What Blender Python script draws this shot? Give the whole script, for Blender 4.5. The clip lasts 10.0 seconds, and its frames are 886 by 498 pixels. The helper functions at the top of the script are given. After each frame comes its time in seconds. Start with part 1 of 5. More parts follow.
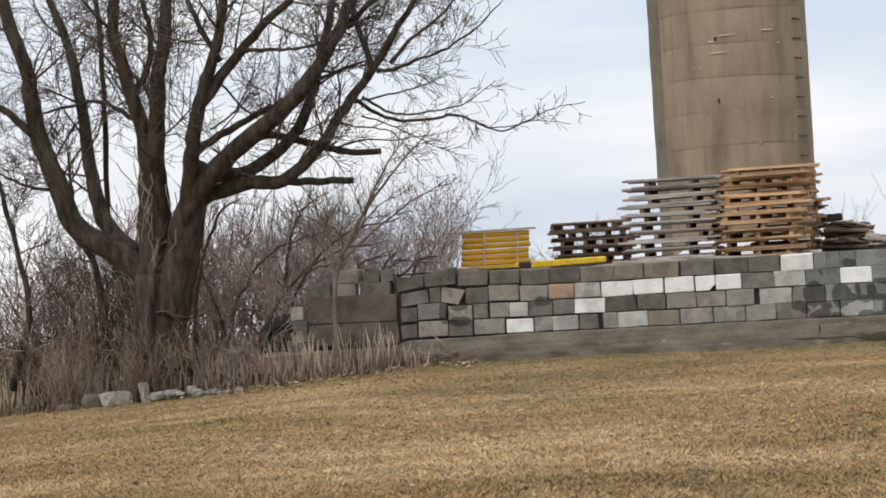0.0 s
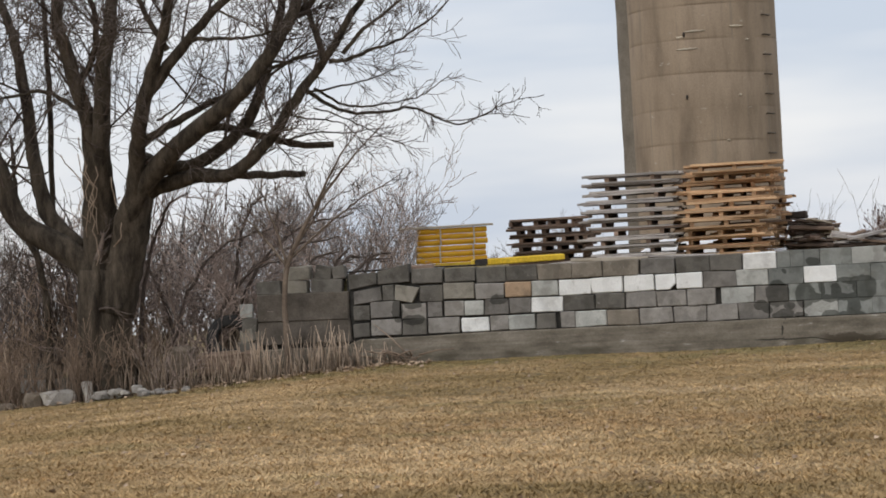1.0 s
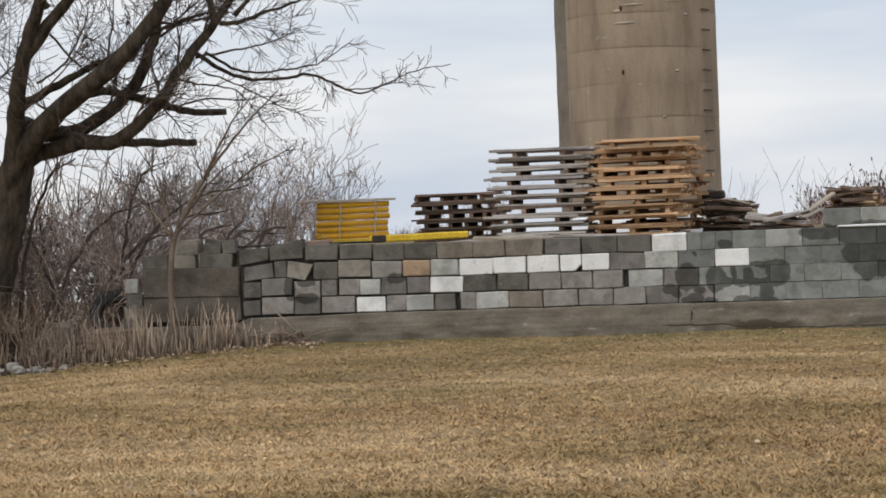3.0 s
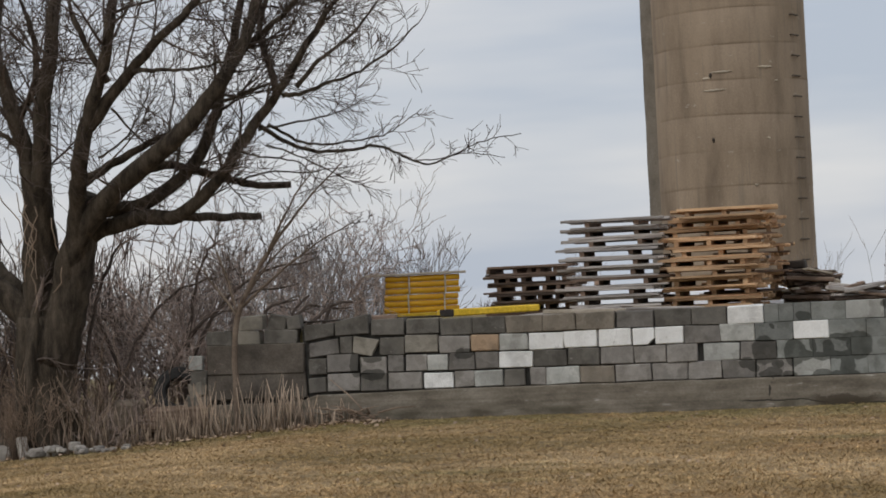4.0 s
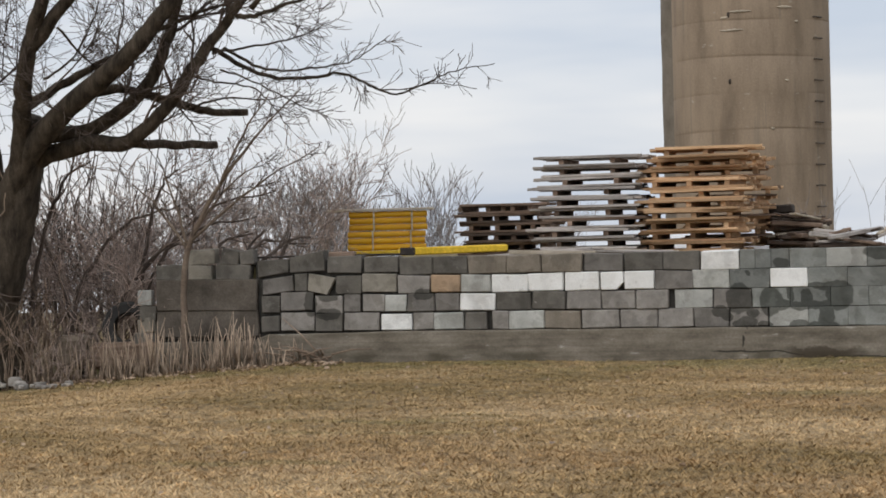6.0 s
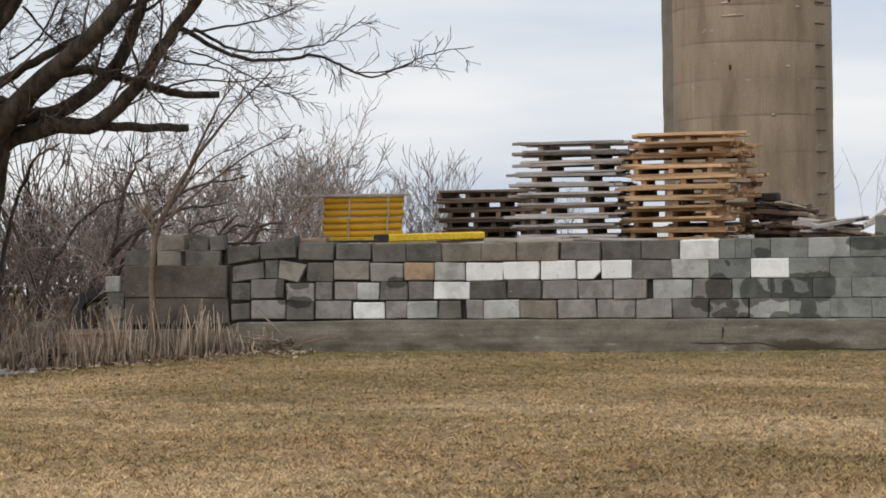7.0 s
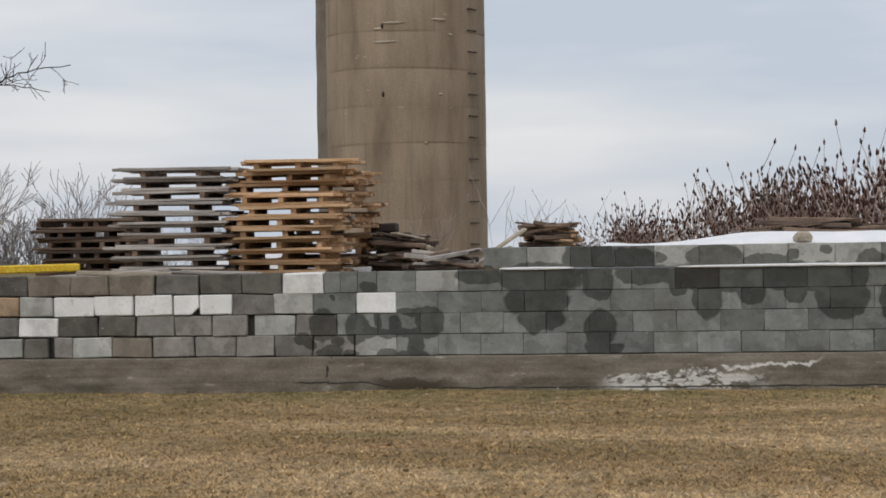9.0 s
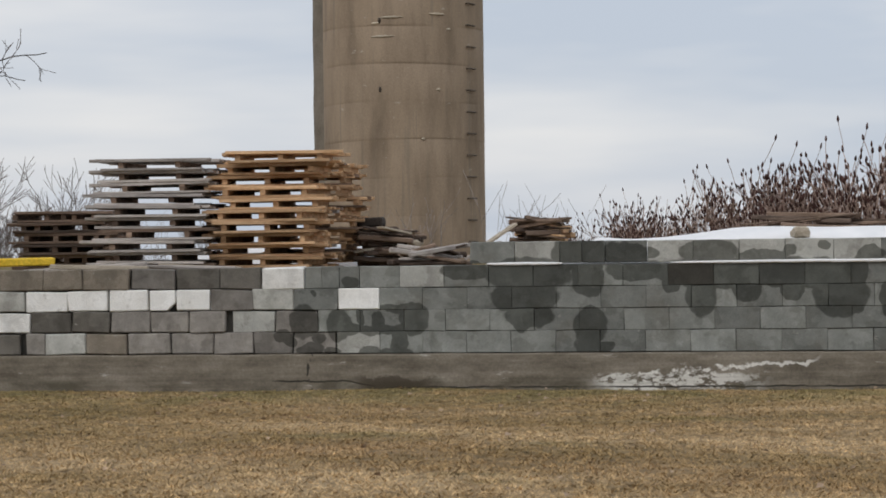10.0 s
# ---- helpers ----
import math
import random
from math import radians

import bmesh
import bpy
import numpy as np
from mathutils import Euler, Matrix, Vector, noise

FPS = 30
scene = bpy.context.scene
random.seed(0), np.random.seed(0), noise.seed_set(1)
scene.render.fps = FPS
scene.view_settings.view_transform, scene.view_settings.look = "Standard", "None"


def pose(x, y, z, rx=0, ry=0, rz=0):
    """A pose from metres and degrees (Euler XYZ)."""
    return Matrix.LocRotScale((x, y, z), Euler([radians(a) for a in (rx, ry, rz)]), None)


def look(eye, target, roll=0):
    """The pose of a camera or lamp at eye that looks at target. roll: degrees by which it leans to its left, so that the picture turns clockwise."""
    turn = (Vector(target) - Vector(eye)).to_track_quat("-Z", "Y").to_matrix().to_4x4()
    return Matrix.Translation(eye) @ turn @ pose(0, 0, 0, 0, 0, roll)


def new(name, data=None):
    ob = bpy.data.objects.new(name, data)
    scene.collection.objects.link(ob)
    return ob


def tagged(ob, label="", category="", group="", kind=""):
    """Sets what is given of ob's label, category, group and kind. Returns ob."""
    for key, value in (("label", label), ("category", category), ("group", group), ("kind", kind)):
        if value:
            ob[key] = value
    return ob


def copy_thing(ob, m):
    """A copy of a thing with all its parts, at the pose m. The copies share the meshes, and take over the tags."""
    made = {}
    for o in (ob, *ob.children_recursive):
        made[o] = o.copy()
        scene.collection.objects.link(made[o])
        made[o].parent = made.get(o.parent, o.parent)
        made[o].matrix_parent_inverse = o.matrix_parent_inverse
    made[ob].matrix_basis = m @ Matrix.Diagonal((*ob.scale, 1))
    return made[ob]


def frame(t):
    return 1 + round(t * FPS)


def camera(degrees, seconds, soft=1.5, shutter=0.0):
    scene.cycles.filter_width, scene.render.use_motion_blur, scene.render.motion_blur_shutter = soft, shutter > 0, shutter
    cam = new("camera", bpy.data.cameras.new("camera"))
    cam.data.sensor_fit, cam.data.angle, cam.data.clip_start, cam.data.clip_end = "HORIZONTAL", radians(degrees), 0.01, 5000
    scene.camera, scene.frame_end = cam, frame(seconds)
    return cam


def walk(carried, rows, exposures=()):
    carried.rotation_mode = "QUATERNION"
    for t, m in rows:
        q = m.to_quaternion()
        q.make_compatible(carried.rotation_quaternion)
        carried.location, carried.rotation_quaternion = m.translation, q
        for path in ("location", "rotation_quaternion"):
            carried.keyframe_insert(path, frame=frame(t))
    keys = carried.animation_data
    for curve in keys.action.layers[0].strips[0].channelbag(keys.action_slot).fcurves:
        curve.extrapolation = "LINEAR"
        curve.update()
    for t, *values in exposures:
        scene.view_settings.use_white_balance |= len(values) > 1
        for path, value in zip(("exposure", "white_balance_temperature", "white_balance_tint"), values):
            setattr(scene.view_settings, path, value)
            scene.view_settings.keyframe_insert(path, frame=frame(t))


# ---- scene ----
# camera and walk
cam = camera(26.4, 10.0, soft=1.75)
PATH = [
    (0, (1.316, -23.655, 1.477), (0.857, -21.709, 1.474), -3.6),
    (0.5, (1.277, -23.291, 1.448), (0.849, -21.338, 1.445), -3.3),
    (1, (1.386, -22.928, 1.455), (0.955, -20.975, 1.447), -3.3),
    (1.5, (1.52, -22.555, 1.459), (1.141, -20.592, 1.418), -2.8),
    (2, (1.641, -22.266, 1.473), (1.303, -20.296, 1.396), -2.4),
    (2.5, (1.711, -21.976, 1.464), (1.362, -20.008, 1.391), -2.2),
    (2.7, (1.733, -21.834, 1.457), (1.384, -19.866, 1.391), -2.2),
    (3.8, (1.985, -21.141, 1.458), (1.463, -19.211, 1.499), -2.7),
    (4, (2.054, -20.991, 1.461), (1.569, -19.051, 1.502), -2.8),
    (4.5, (2.259, -20.711, 1.476), (1.765, -18.773, 1.517), -2.8),
    (5, (2.372, -20.363, 1.465), (1.875, -18.426, 1.494), -2.7),
    (5.2, (2.414, -20.246, 1.459), (1.921, -18.308, 1.485), -2.7),
    (6.3, (2.623, -19.468, 1.367), (2.095, -17.54, 1.326), -1.2),
    (6.5, (2.676, -19.358, 1.352), (2.151, -17.428, 1.304), -1.2),
    (7, (2.797, -19.082, 1.413), (2.263, -17.155, 1.376), -1.1),
    (7.5, (2.862, -18.699, 1.432), (2.434, -16.746, 1.397), -0.9),
    (8, (3.062, -18.402, 1.441), (2.624, -16.451, 1.412), -1.1),
    (8.5, (3.175, -18.051, 1.449), (2.933, -16.066, 1.438), -0.6),
    (9, (3.361, -17.79, 1.448), (3.158, -15.801, 1.433), -0.9),
    (9.5, (3.442, -17.481, 1.434), (3.233, -15.492, 1.408), -0.9),
    (10, (3.471, -17.175, 1.398), (3.264, -15.186, 1.382), -0.7),
]
walk(cam, [(t, look(eye, target, roll)) for t, eye, target, roll in PATH],
     [(0, 0.42), (0.5, 0.16), (1, 0.24), (2.5, 0.38), (4, -0.1), (4.5, 0.14), (5, -0.02), (6.5, 0.28), (7, 0.27), (7.5, -0.05), (8, 0.14), (8.5, 0.06), (10, 0.05)])

# world, sun, exposure
SUN_EL, SUN_AZ = radians(42), radians(215)
world = bpy.data.worlds.new("overcast_sky")
scene.world = world
world.use_nodes = True
wt = world.node_tree
wn, wl = wt.nodes, wt.links
wn.clear()
w_out = wn.new("ShaderNodeOutputWorld")
w_bg = wn.new("ShaderNodeBackground")
w_sky = wn.new("ShaderNodeTexSky")
w_sky.sky_type, w_sky.sun_disc = "NISHITA", False
w_sky.sun_elevation, w_sky.sun_rotation = SUN_EL, SUN_AZ
w_sky.air_density, w_sky.dust_density = 1.0, 2.0
w_co = wn.new("ShaderNodeTexCoord")
w_map = wn.new("ShaderNodeMapping")
w_map.inputs["Scale"].default_value = (2.2, 2.2, 13.0)
w_map.inputs["Location"].default_value = (0.3, 0.0, 0.35)
w_no = wn.new("ShaderNodeTexNoise")
w_no.inputs["Scale"].default_value, w_no.inputs["Detail"].default_value, w_no.inputs["Roughness"].default_value = 1.3, 4.0, 0.5
w_ramp = wn.new("ShaderNodeValToRGB")
w_ramp.color_ramp.elements[0].position, w_ramp.color_ramp.elements[0].color = 0.36, (5.3, 5.85, 6.75, 1)
w_ramp.color_ramp.elements[1].position, w_ramp.color_ramp.elements[1].color = 0.64, (7.8, 7.8, 7.9, 1)
w_mix = wn.new("ShaderNodeMix")
w_mix.data_type = "RGBA"
w_mix.inputs["Factor"].default_value = 0.9
wl.new(w_co.outputs["Generated"], w_map.inputs["Vector"])
wl.new(w_map.outputs["Vector"], w_no.inputs["Vector"])
wl.new(w_no.outputs["Fac"], w_ramp.inputs["Fac"])
wl.new(w_sky.outputs["Color"], w_mix.inputs["A"])
wl.new(w_ramp.outputs["Color"], w_mix.inputs["B"])
wl.new(w_mix.outputs["Result"], w_bg.inputs["Color"])
w_bg.inputs["Strength"].default_value = 0.1
wl.new(w_bg.outputs["Background"], w_out.inputs["Surface"])

sun = new("sun", bpy.data.lights.new("sun", "SUN"))
sun.data.energy, sun.data.angle, sun.data.color = 0.9, radians(20), (1.0, 0.96, 0.9)
sun.matrix_world = look((-6, -14, 16), (0, 0, 0))


# materials
def material(name, rough=0.85, metal=0.0):
    m = bpy.data.materials.new(name)
    m.use_nodes = True
    p = m.node_tree.nodes["Principled BSDF"]
    p.inputs["Roughness"].default_value, p.inputs["Metallic"].default_value = rough, metal
    p.inputs["Specular IOR Level"].default_value = 0.25
    return m, m.node_tree.nodes, m.node_tree.links, p


def place_vector(n, l, own=False, stretch=(1, 1, 1)):
    mp = n.new("ShaderNodeMapping")
    mp.inputs["Scale"].default_value = stretch
    if own:
        l.new(n.new("ShaderNodeTexCoord").outputs["Object"], mp.inputs["Vector"])
    else:
        l.new(n.new("ShaderNodeNewGeometry").outputs["Position"], mp.inputs["Vector"])
    return mp.outputs["Vector"]


def noise_node(n, l, vec, scale, detail=4.0, rough=0.55):
    t = n.new("ShaderNodeTexNoise")
    t.inputs["Scale"].default_value, t.inputs["Detail"].default_value, t.inputs["Roughness"].default_value = scale, detail, rough
    l.new(vec, t.inputs["Vector"])
    return t.outputs["Fac"]


def ramp(n, l, fac, stops):
    r = n.new("ShaderNodeValToRGB")
    e = r.color_ramp.elements
    while len(e) < len(stops):
        e.new(0.5)
    for k, (pos, col) in zip(e, stops):
        k.position, k.color = pos, (*col, 1)
    l.new(fac, r.inputs["Fac"])
    return r.outputs["Color"]


def mixed(n, l, fac, a, b, blend="MIX"):
    m = n.new("ShaderNodeMix")
    m.data_type, m.blend_type = "RGBA", blend
    for key, v in (("Factor", fac), ("A", a), ("B", b)):
        if isinstance(v, (int, float)):
            m.inputs[key].default_value = v
        elif isinstance(v, tuple):
            m.inputs[key].default_value = (*v, 1)
        else:
            l.new(v, m.inputs[key])
    return m.outputs["Result"]


def bump(n, l, p, height, strength, distance=0.01):
    b = n.new("ShaderNodeBump")
    b.inputs["Strength"].default_value, b.inputs["Distance"].default_value = strength, distance
    l.new(height, b.inputs["Height"])
    l.new(b.outputs["Normal"], p.inputs["Normal"])


def scalar(n, l, op, a, b=0.0, c=0.0):
    m = n.new("ShaderNodeMath")
    m.operation = op
    for i, v in enumerate((a, b, c)):
        if isinstance(v, (int, float)):
            m.inputs[i].default_value = v
        else:
            l.new(v, m.inputs[i])
    return m.outputs[0]


def smooth(n, l, v, lo, hi):
    r = n.new("ShaderNodeMapRange")
    r.interpolation_type = "SMOOTHSTEP"
    r.inputs["From Min"].default_value, r.inputs["From Max"].default_value = lo, hi
    l.new(v, r.inputs["Value"])
    return r.outputs["Result"]


def varied(name, dark, light, scale, rough=0.85, fine=60.0, relief=0.3, spread=0.25, own=False, stretch=(1, 1, 1), island=False, depth=0.006):
    """A matt surface whose colour runs between two tones, with grain and a little change from piece to piece."""
    m, n, l, p = material(name, rough)
    vec = place_vector(n, l, own, stretch)
    col = ramp(n, l, noise_node(n, l, vec, scale, 5.0), [(0.32, dark), (0.68, light)])
    grain = noise_node(n, l, vec, fine, 3.0, 0.65)
    col = mixed(n, l, 0.55, col, ramp(n, l, grain, [(0.3, (0.55, 0.55, 0.55)), (0.7, (1.3, 1.3, 1.3))]), "MULTIPLY")
    if island:
        rnd = n.new("ShaderNodeNewGeometry").outputs["Random Per Island"]
    else:
        rnd = n.new("ShaderNodeObjectInfo").outputs["Random"]
    lo, hi = 1 - spread, 1 + spread
    col = mixed(n, l, 1.0, col, ramp(n, l, rnd, [(0.0, (lo, lo, lo)), (1.0, (hi, hi * 0.99, hi * 0.97))]), "MULTIPLY")
    l.new(col, p.inputs["Base Color"])
    bump(n, l, p, grain, relief, depth)
    return m


# damp patches on the block face: centre x, z, half width, half height
DAMP_WEST = [(-4.3, 0.62, 0.06, 0.11), (-4.1, 0.71, 0.1, 0.05), (-4.1, 0.5, 0.12, 0.05), (-3.0, 0.7, 0.1, 0.04),
             (0.82, 0.96, 0.07, 0.04), (1.29, 0.72, 0.19, 0.03), (0.39, 0.60, 0.12, 0.11), (0.19, 0.47, 0.08, 0.05), (0.71, 0.57, 0.10, 0.10), (0.81, 0.53, 0.10, 0.04), (0.91, 0.65, 0.03, 0.07), (1.08, 0.58, 0.05, 0.07), (1.10, 0.52, 0.20, 0.03),
             (1.41, 0.62, 0.12, 0.11), (1.27, 0.40, 0.07, 0.12), (1.23, 0.30, 0.15, 0.04), (0.53, 0.45, 0.06, 0.04), (0.45, 0.35, 0.11, 0.04), (0.65, 0.33, 0.06, 0.03), (0.25, 0.42, 0.06, 0.04), (1.00, 0.32, 0.09, 0.04), (0.48, 0.87, 0.02, 0.02)]
DAMP_EAST = [(2.43, 0.86, 0.2, 0.17), (1.88, 1.06, 0.20, 0.06), (2.46, 1.02, 0.34, 0.11), (2.43, 0.82, 0.26, 0.12), (2.47, 0.64, 0.19, 0.08), (2.40, 0.56, 0.07, 0.05), (2.84, 1.21, 0.14, 0.11), (3.04, 1.19, 0.10, 0.15), (3.00, 0.97, 0.13, 0.11), (3.33, 1.18, 0.19, 0.09),
             (3.57, 1.21, 0.07, 0.04), (4.09, 1.21, 0.22, 0.08), (3.92, 1.24, 0.06, 0.04), (4.57, 1.17, 0.21, 0.04), (4.81, 1.22, 0.05, 0.04), (5.11, 1.26, 0.05, 0.03), (5.53, 1.18, 0.10, 0.05)]
DAMP_FAR_EAST = [(3.44, 1.05, 0.24, 0.07), (4.13, 1.02, 0.46, 0.10), (4.96, 1.01, 0.46, 0.10), (3.75, 0.91, 0.07, 0.05), (4.02, 0.82, 0.12, 0.14), (4.43, 0.88, 0.12, 0.09), (4.83, 0.88, 0.10, 0.08), (5.26, 0.83, 0.21, 0.16), (5.38, 0.70, 0.07, 0.05),
             (5.43, 0.99, 0.06, 0.13), (3.02, 0.56, 0.13, 0.12), (2.99, 0.40, 0.10, 0.11), (3.16, 0.36, 0.07, 0.04), (5.69, 0.78, 0.07, 0.12)]


def damp_mask(n, l):
    pos = n.new("ShaderNodeNewGeometry").outputs["Position"]
    wob = n.new("ShaderNodeTexNoise")
    wob.inputs["Scale"].default_value, wob.inputs["Detail"].default_value = 8.0, 3.0
    l.new(pos, wob.inputs["Vector"])
    off = n.new("ShaderNodeVectorMath")
    off.operation = "MULTIPLY_ADD"
    off.inputs[1].default_value, off.inputs[2].default_value = (0.09, 0.0, 0.09), (-0.045, 0.0, -0.045)
    l.new(wob.outputs["Color"], off.inputs[0])
    moved = n.new("ShaderNodeVectorMath")
    l.new(pos, moved.inputs[0])
    l.new(off.outputs[0], moved.inputs[1])
    least = None
    for x, z, a, b in DAMP_WEST + DAMP_EAST + DAMP_FAR_EAST:
        v = n.new("ShaderNodeVectorMath")
        v.operation = "MULTIPLY_ADD"
        v.inputs[1].default_value, v.inputs[2].default_value = (1 / a, 0, 0.83 / b), (-x / a, 0, -0.83 * z / b)
        l.new(moved.outputs[0], v.inputs[0])
        d = n.new("ShaderNodeVectorMath")
        d.operation = "LENGTH"
        l.new(v.outputs[0], d.inputs[0])
        least = d.outputs["Value"] if least is None else scalar(n, l, "MINIMUM", least, d.outputs["Value"])
    return scalar(n, l, "SUBTRACT", 1.0, smooth(n, l, least, 1.12, 1.26))


def block_material(name, dark, light, spread=0.14, damp=True):
    m, n, l, p = material(name, 0.92)
    vec = place_vector(n, l)
    col = ramp(n, l, noise_node(n, l, vec, 5.0, 5.0, 0.6), [(0.3, dark), (0.7, light)])
    pores = noise_node(n, l, vec, 120.0, 2.0, 0.7)
    col = mixed(n, l, 0.5, col, ramp(n, l, pores, [(0.3, (0.6, 0.6, 0.6)), (0.65, (1.25, 1.25, 1.25))]), "MULTIPLY")
    rnd = n.new("ShaderNodeObjectInfo").outputs["Random"]
    lo, hi = 1 - spread, 1 + spread
    col = mixed(n, l, 1.0, col, ramp(n, l, rnd, [(0.0, (lo, lo, lo)), (1.0, (hi, hi, hi))]), "MULTIPLY")
    # each block has its own blotches, spalls and mortar smears
    shift = n.new("ShaderNodeVectorMath")
    shift.operation = "MULTIPLY_ADD"
    l.new(rnd, shift.inputs[0])
    shift.inputs[1].default_value = (37.0, 19.0, 53.0)
    l.new(vec, shift.inputs[2])
    own = shift.outputs[0]
    blot = smooth(n, l, noise_node(n, l, own, 4.2, 3.0, 0.55), 0.52, 0.57)
    col = mixed(n, l, scalar(n, l, "MULTIPLY", blot, 0.12 if "white" in name else 0.5), col, mixed(n, l, 1.0, col, (0.62, 0.61, 0.59), "MULTIPLY"))
    spall = smooth(n, l, noise_node(n, l, own, 9.0, 5.0, 0.7), 0.64, 0.69)
    col = mixed(n, l, scalar(n, l, "MULTIPLY", spall, 0.5), col, (0.40, 0.385, 0.355))
    grime = smooth(n, l, noise_node(n, l, vec, 2.3, 6.0, 0.65), 0.5, 0.7)
    col = mixed(n, l, scalar(n, l, "MULTIPLY", grime, 0.34 if "white" in name else 0.5), col, (0.13, 0.118, 0.098))
    bleach = smooth(n, l, noise_node(n, l, place_vector(n, l, False, (1, 1, 1.6)), 3.6, 6.0, 0.7), 0.6, 0.72)
    col = mixed(n, l, scalar(n, l, "MULTIPLY", bleach, 0.25), col, (0.46, 0.45, 0.42))
    if damp:
        wet = damp_mask(n, l)
        col = mixed(n, l, wet, col, mixed(n, l, 1.0, col, (0.37, 0.375, 0.36), "MULTIPLY"))
        l.new(scalar(n, l, "MULTIPLY_ADD", wet, -0.3, 0.92), p.inputs["Roughness"])
    l.new(col, p.inputs["Base Color"])
    bump(n, l, p, pores, 0.45, 0.005)
    return m


BLOCK = {
    "d": block_material("dark_grey_block", (0.100, 0.093, 0.082), (0.184, 0.170, 0.149)),
    "m": block_material("grey_block", (0.174, 0.181, 0.169), (0.278, 0.287, 0.268), 0.24),
    "g": block_material("warm_grey_block", (0.172, 0.159, 0.145), (0.312, 0.29, 0.264), 0.32),
    "l": block_material("pale_grey_block", (0.37, 0.37, 0.345), (0.53, 0.53, 0.495)),
    "w": block_material("white_painted_block", (0.80, 0.79, 0.76), (0.9, 0.9, 0.88), 0.04, False),
    "t": block_material("tan_block", (0.24, 0.22, 0.18), (0.36, 0.33, 0.28), 0.1, False),
    "o": block_material("rusty_brown_block", (0.33, 0.23, 0.15), (0.46, 0.33, 0.22), 0.05, False),
    "b": block_material("brownish_block", (0.17, 0.145, 0.115), (0.27, 0.235, 0.19), 0.08, False),
}


def footing_material():
    m, n, l, p = material("cast_concrete_footing", 0.9)
    vec = place_vector(n, l)
    flat = place_vector(n, l, False, (1.2, 1.2, 4.0))
    col = ramp(n, l, noise_node(n, l, flat, 1.6, 6.0, 0.62), [(0.25, (0.10, 0.085, 0.064)), (0.5, (0.20, 0.173, 0.138)), (0.78, (0.31, 0.278, 0.23))])
    fine = noise_node(n, l, vec, 45.0, 4.0, 0.7)
    col = mixed(n, l, 0.5, col, ramp(n, l, fine, [(0.3, (0.6, 0.6, 0.6)), (0.7, (1.25, 1.25, 1.25))]), "MULTIPLY")
    # white lime bloom low on the east stretch, and a thin line of it climbing eastwards
    sx = n.new("ShaderNodeSeparateXYZ")
    l.new(n.new("ShaderNodeNewGeometry").outputs["Position"], sx.inputs[0])
    shake = noise_node(n, l, vec, 6.0, 4.0, 0.65)
    along = scalar(n, l, "MULTIPLY", smooth(n, l, sx.outputs[0], 2.95, 3.2), scalar(n, l, "SUBTRACT", 1.0, smooth(n, l, sx.outputs[0], 4.3, 4.7)))
    level = scalar(n, l, "ADD", sx.outputs[2], scalar(n, l, "MULTIPLY_ADD", shake, 0.22, -0.11))
    tall = scalar(n, l, "SUBTRACT", 1.0, smooth(n, l, level, 0.09, 0.13))
    blotch = smooth(n, l, noise_node(n, l, place_vector(n, l, False, (4.5, 4.5, 9.0)), 1.5, 6.0, 0.7), 0.44, 0.5)
    lime = scalar(n, l, "MULTIPLY", scalar(n, l, "MULTIPLY", along, tall), blotch)
    climb = scalar(n, l, "SUBTRACT", level, scalar(n, l, "MULTIPLY_ADD", sx.outputs[0], 0.085, -0.19))
    thin = scalar(n, l, "SUBTRACT", 1.0, smooth(n, l, scalar(n, l, "ABSOLUTE", climb), 0.008, 0.026))
    reach = scalar(n, l, "MULTIPLY", smooth(n, l, sx.outputs[0], 2.9, 3.2), scalar(n, l, "SUBTRACT", 1.0, smooth(n, l, sx.outputs[0], 4.95, 5.1)))
    lime = scalar(n, l, "MAXIMUM", lime, scalar(n, l, "MULTIPLY", scalar(n, l, "MULTIPLY", thin, reach), smooth(n, l, noise_node(n, l, vec, 9.0, 3.0), 0.4, 0.5)))
    faint = scalar(n, l, "MULTIPLY", smooth(n, l, noise_node(n, l, flat, 3.1, 6.0, 0.7), 0.62, 0.72), 0.4)
    col = mixed(n, l, scalar(n, l, "MAXIMUM", lime, faint), col, (0.68, 0.66, 0.62))
    # form-board lines, painted shade under a broken ledge, and a brown damp foot
    board = noise_node(n, l, place_vector(n, l, False, (0.25, 0.25, 16.0)), 1.3, 4.0, 0.6)
    col = mixed(n, l, 0.4, col, ramp(n, l, board, [(0.35, (0.62, 0.61, 0.58)), (0.6, (1.2, 1.2, 1.18))]), "MULTIPLY")
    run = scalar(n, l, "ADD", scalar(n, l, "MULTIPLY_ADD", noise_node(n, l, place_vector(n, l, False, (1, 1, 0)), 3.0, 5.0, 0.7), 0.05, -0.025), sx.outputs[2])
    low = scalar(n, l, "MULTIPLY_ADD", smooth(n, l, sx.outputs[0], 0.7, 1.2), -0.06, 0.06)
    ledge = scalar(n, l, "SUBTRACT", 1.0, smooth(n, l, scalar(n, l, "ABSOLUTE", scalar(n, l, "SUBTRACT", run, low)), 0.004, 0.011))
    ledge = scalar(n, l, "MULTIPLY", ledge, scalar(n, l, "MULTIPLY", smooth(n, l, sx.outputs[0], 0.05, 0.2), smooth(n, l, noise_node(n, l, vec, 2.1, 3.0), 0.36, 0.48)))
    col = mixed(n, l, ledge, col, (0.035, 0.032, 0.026))
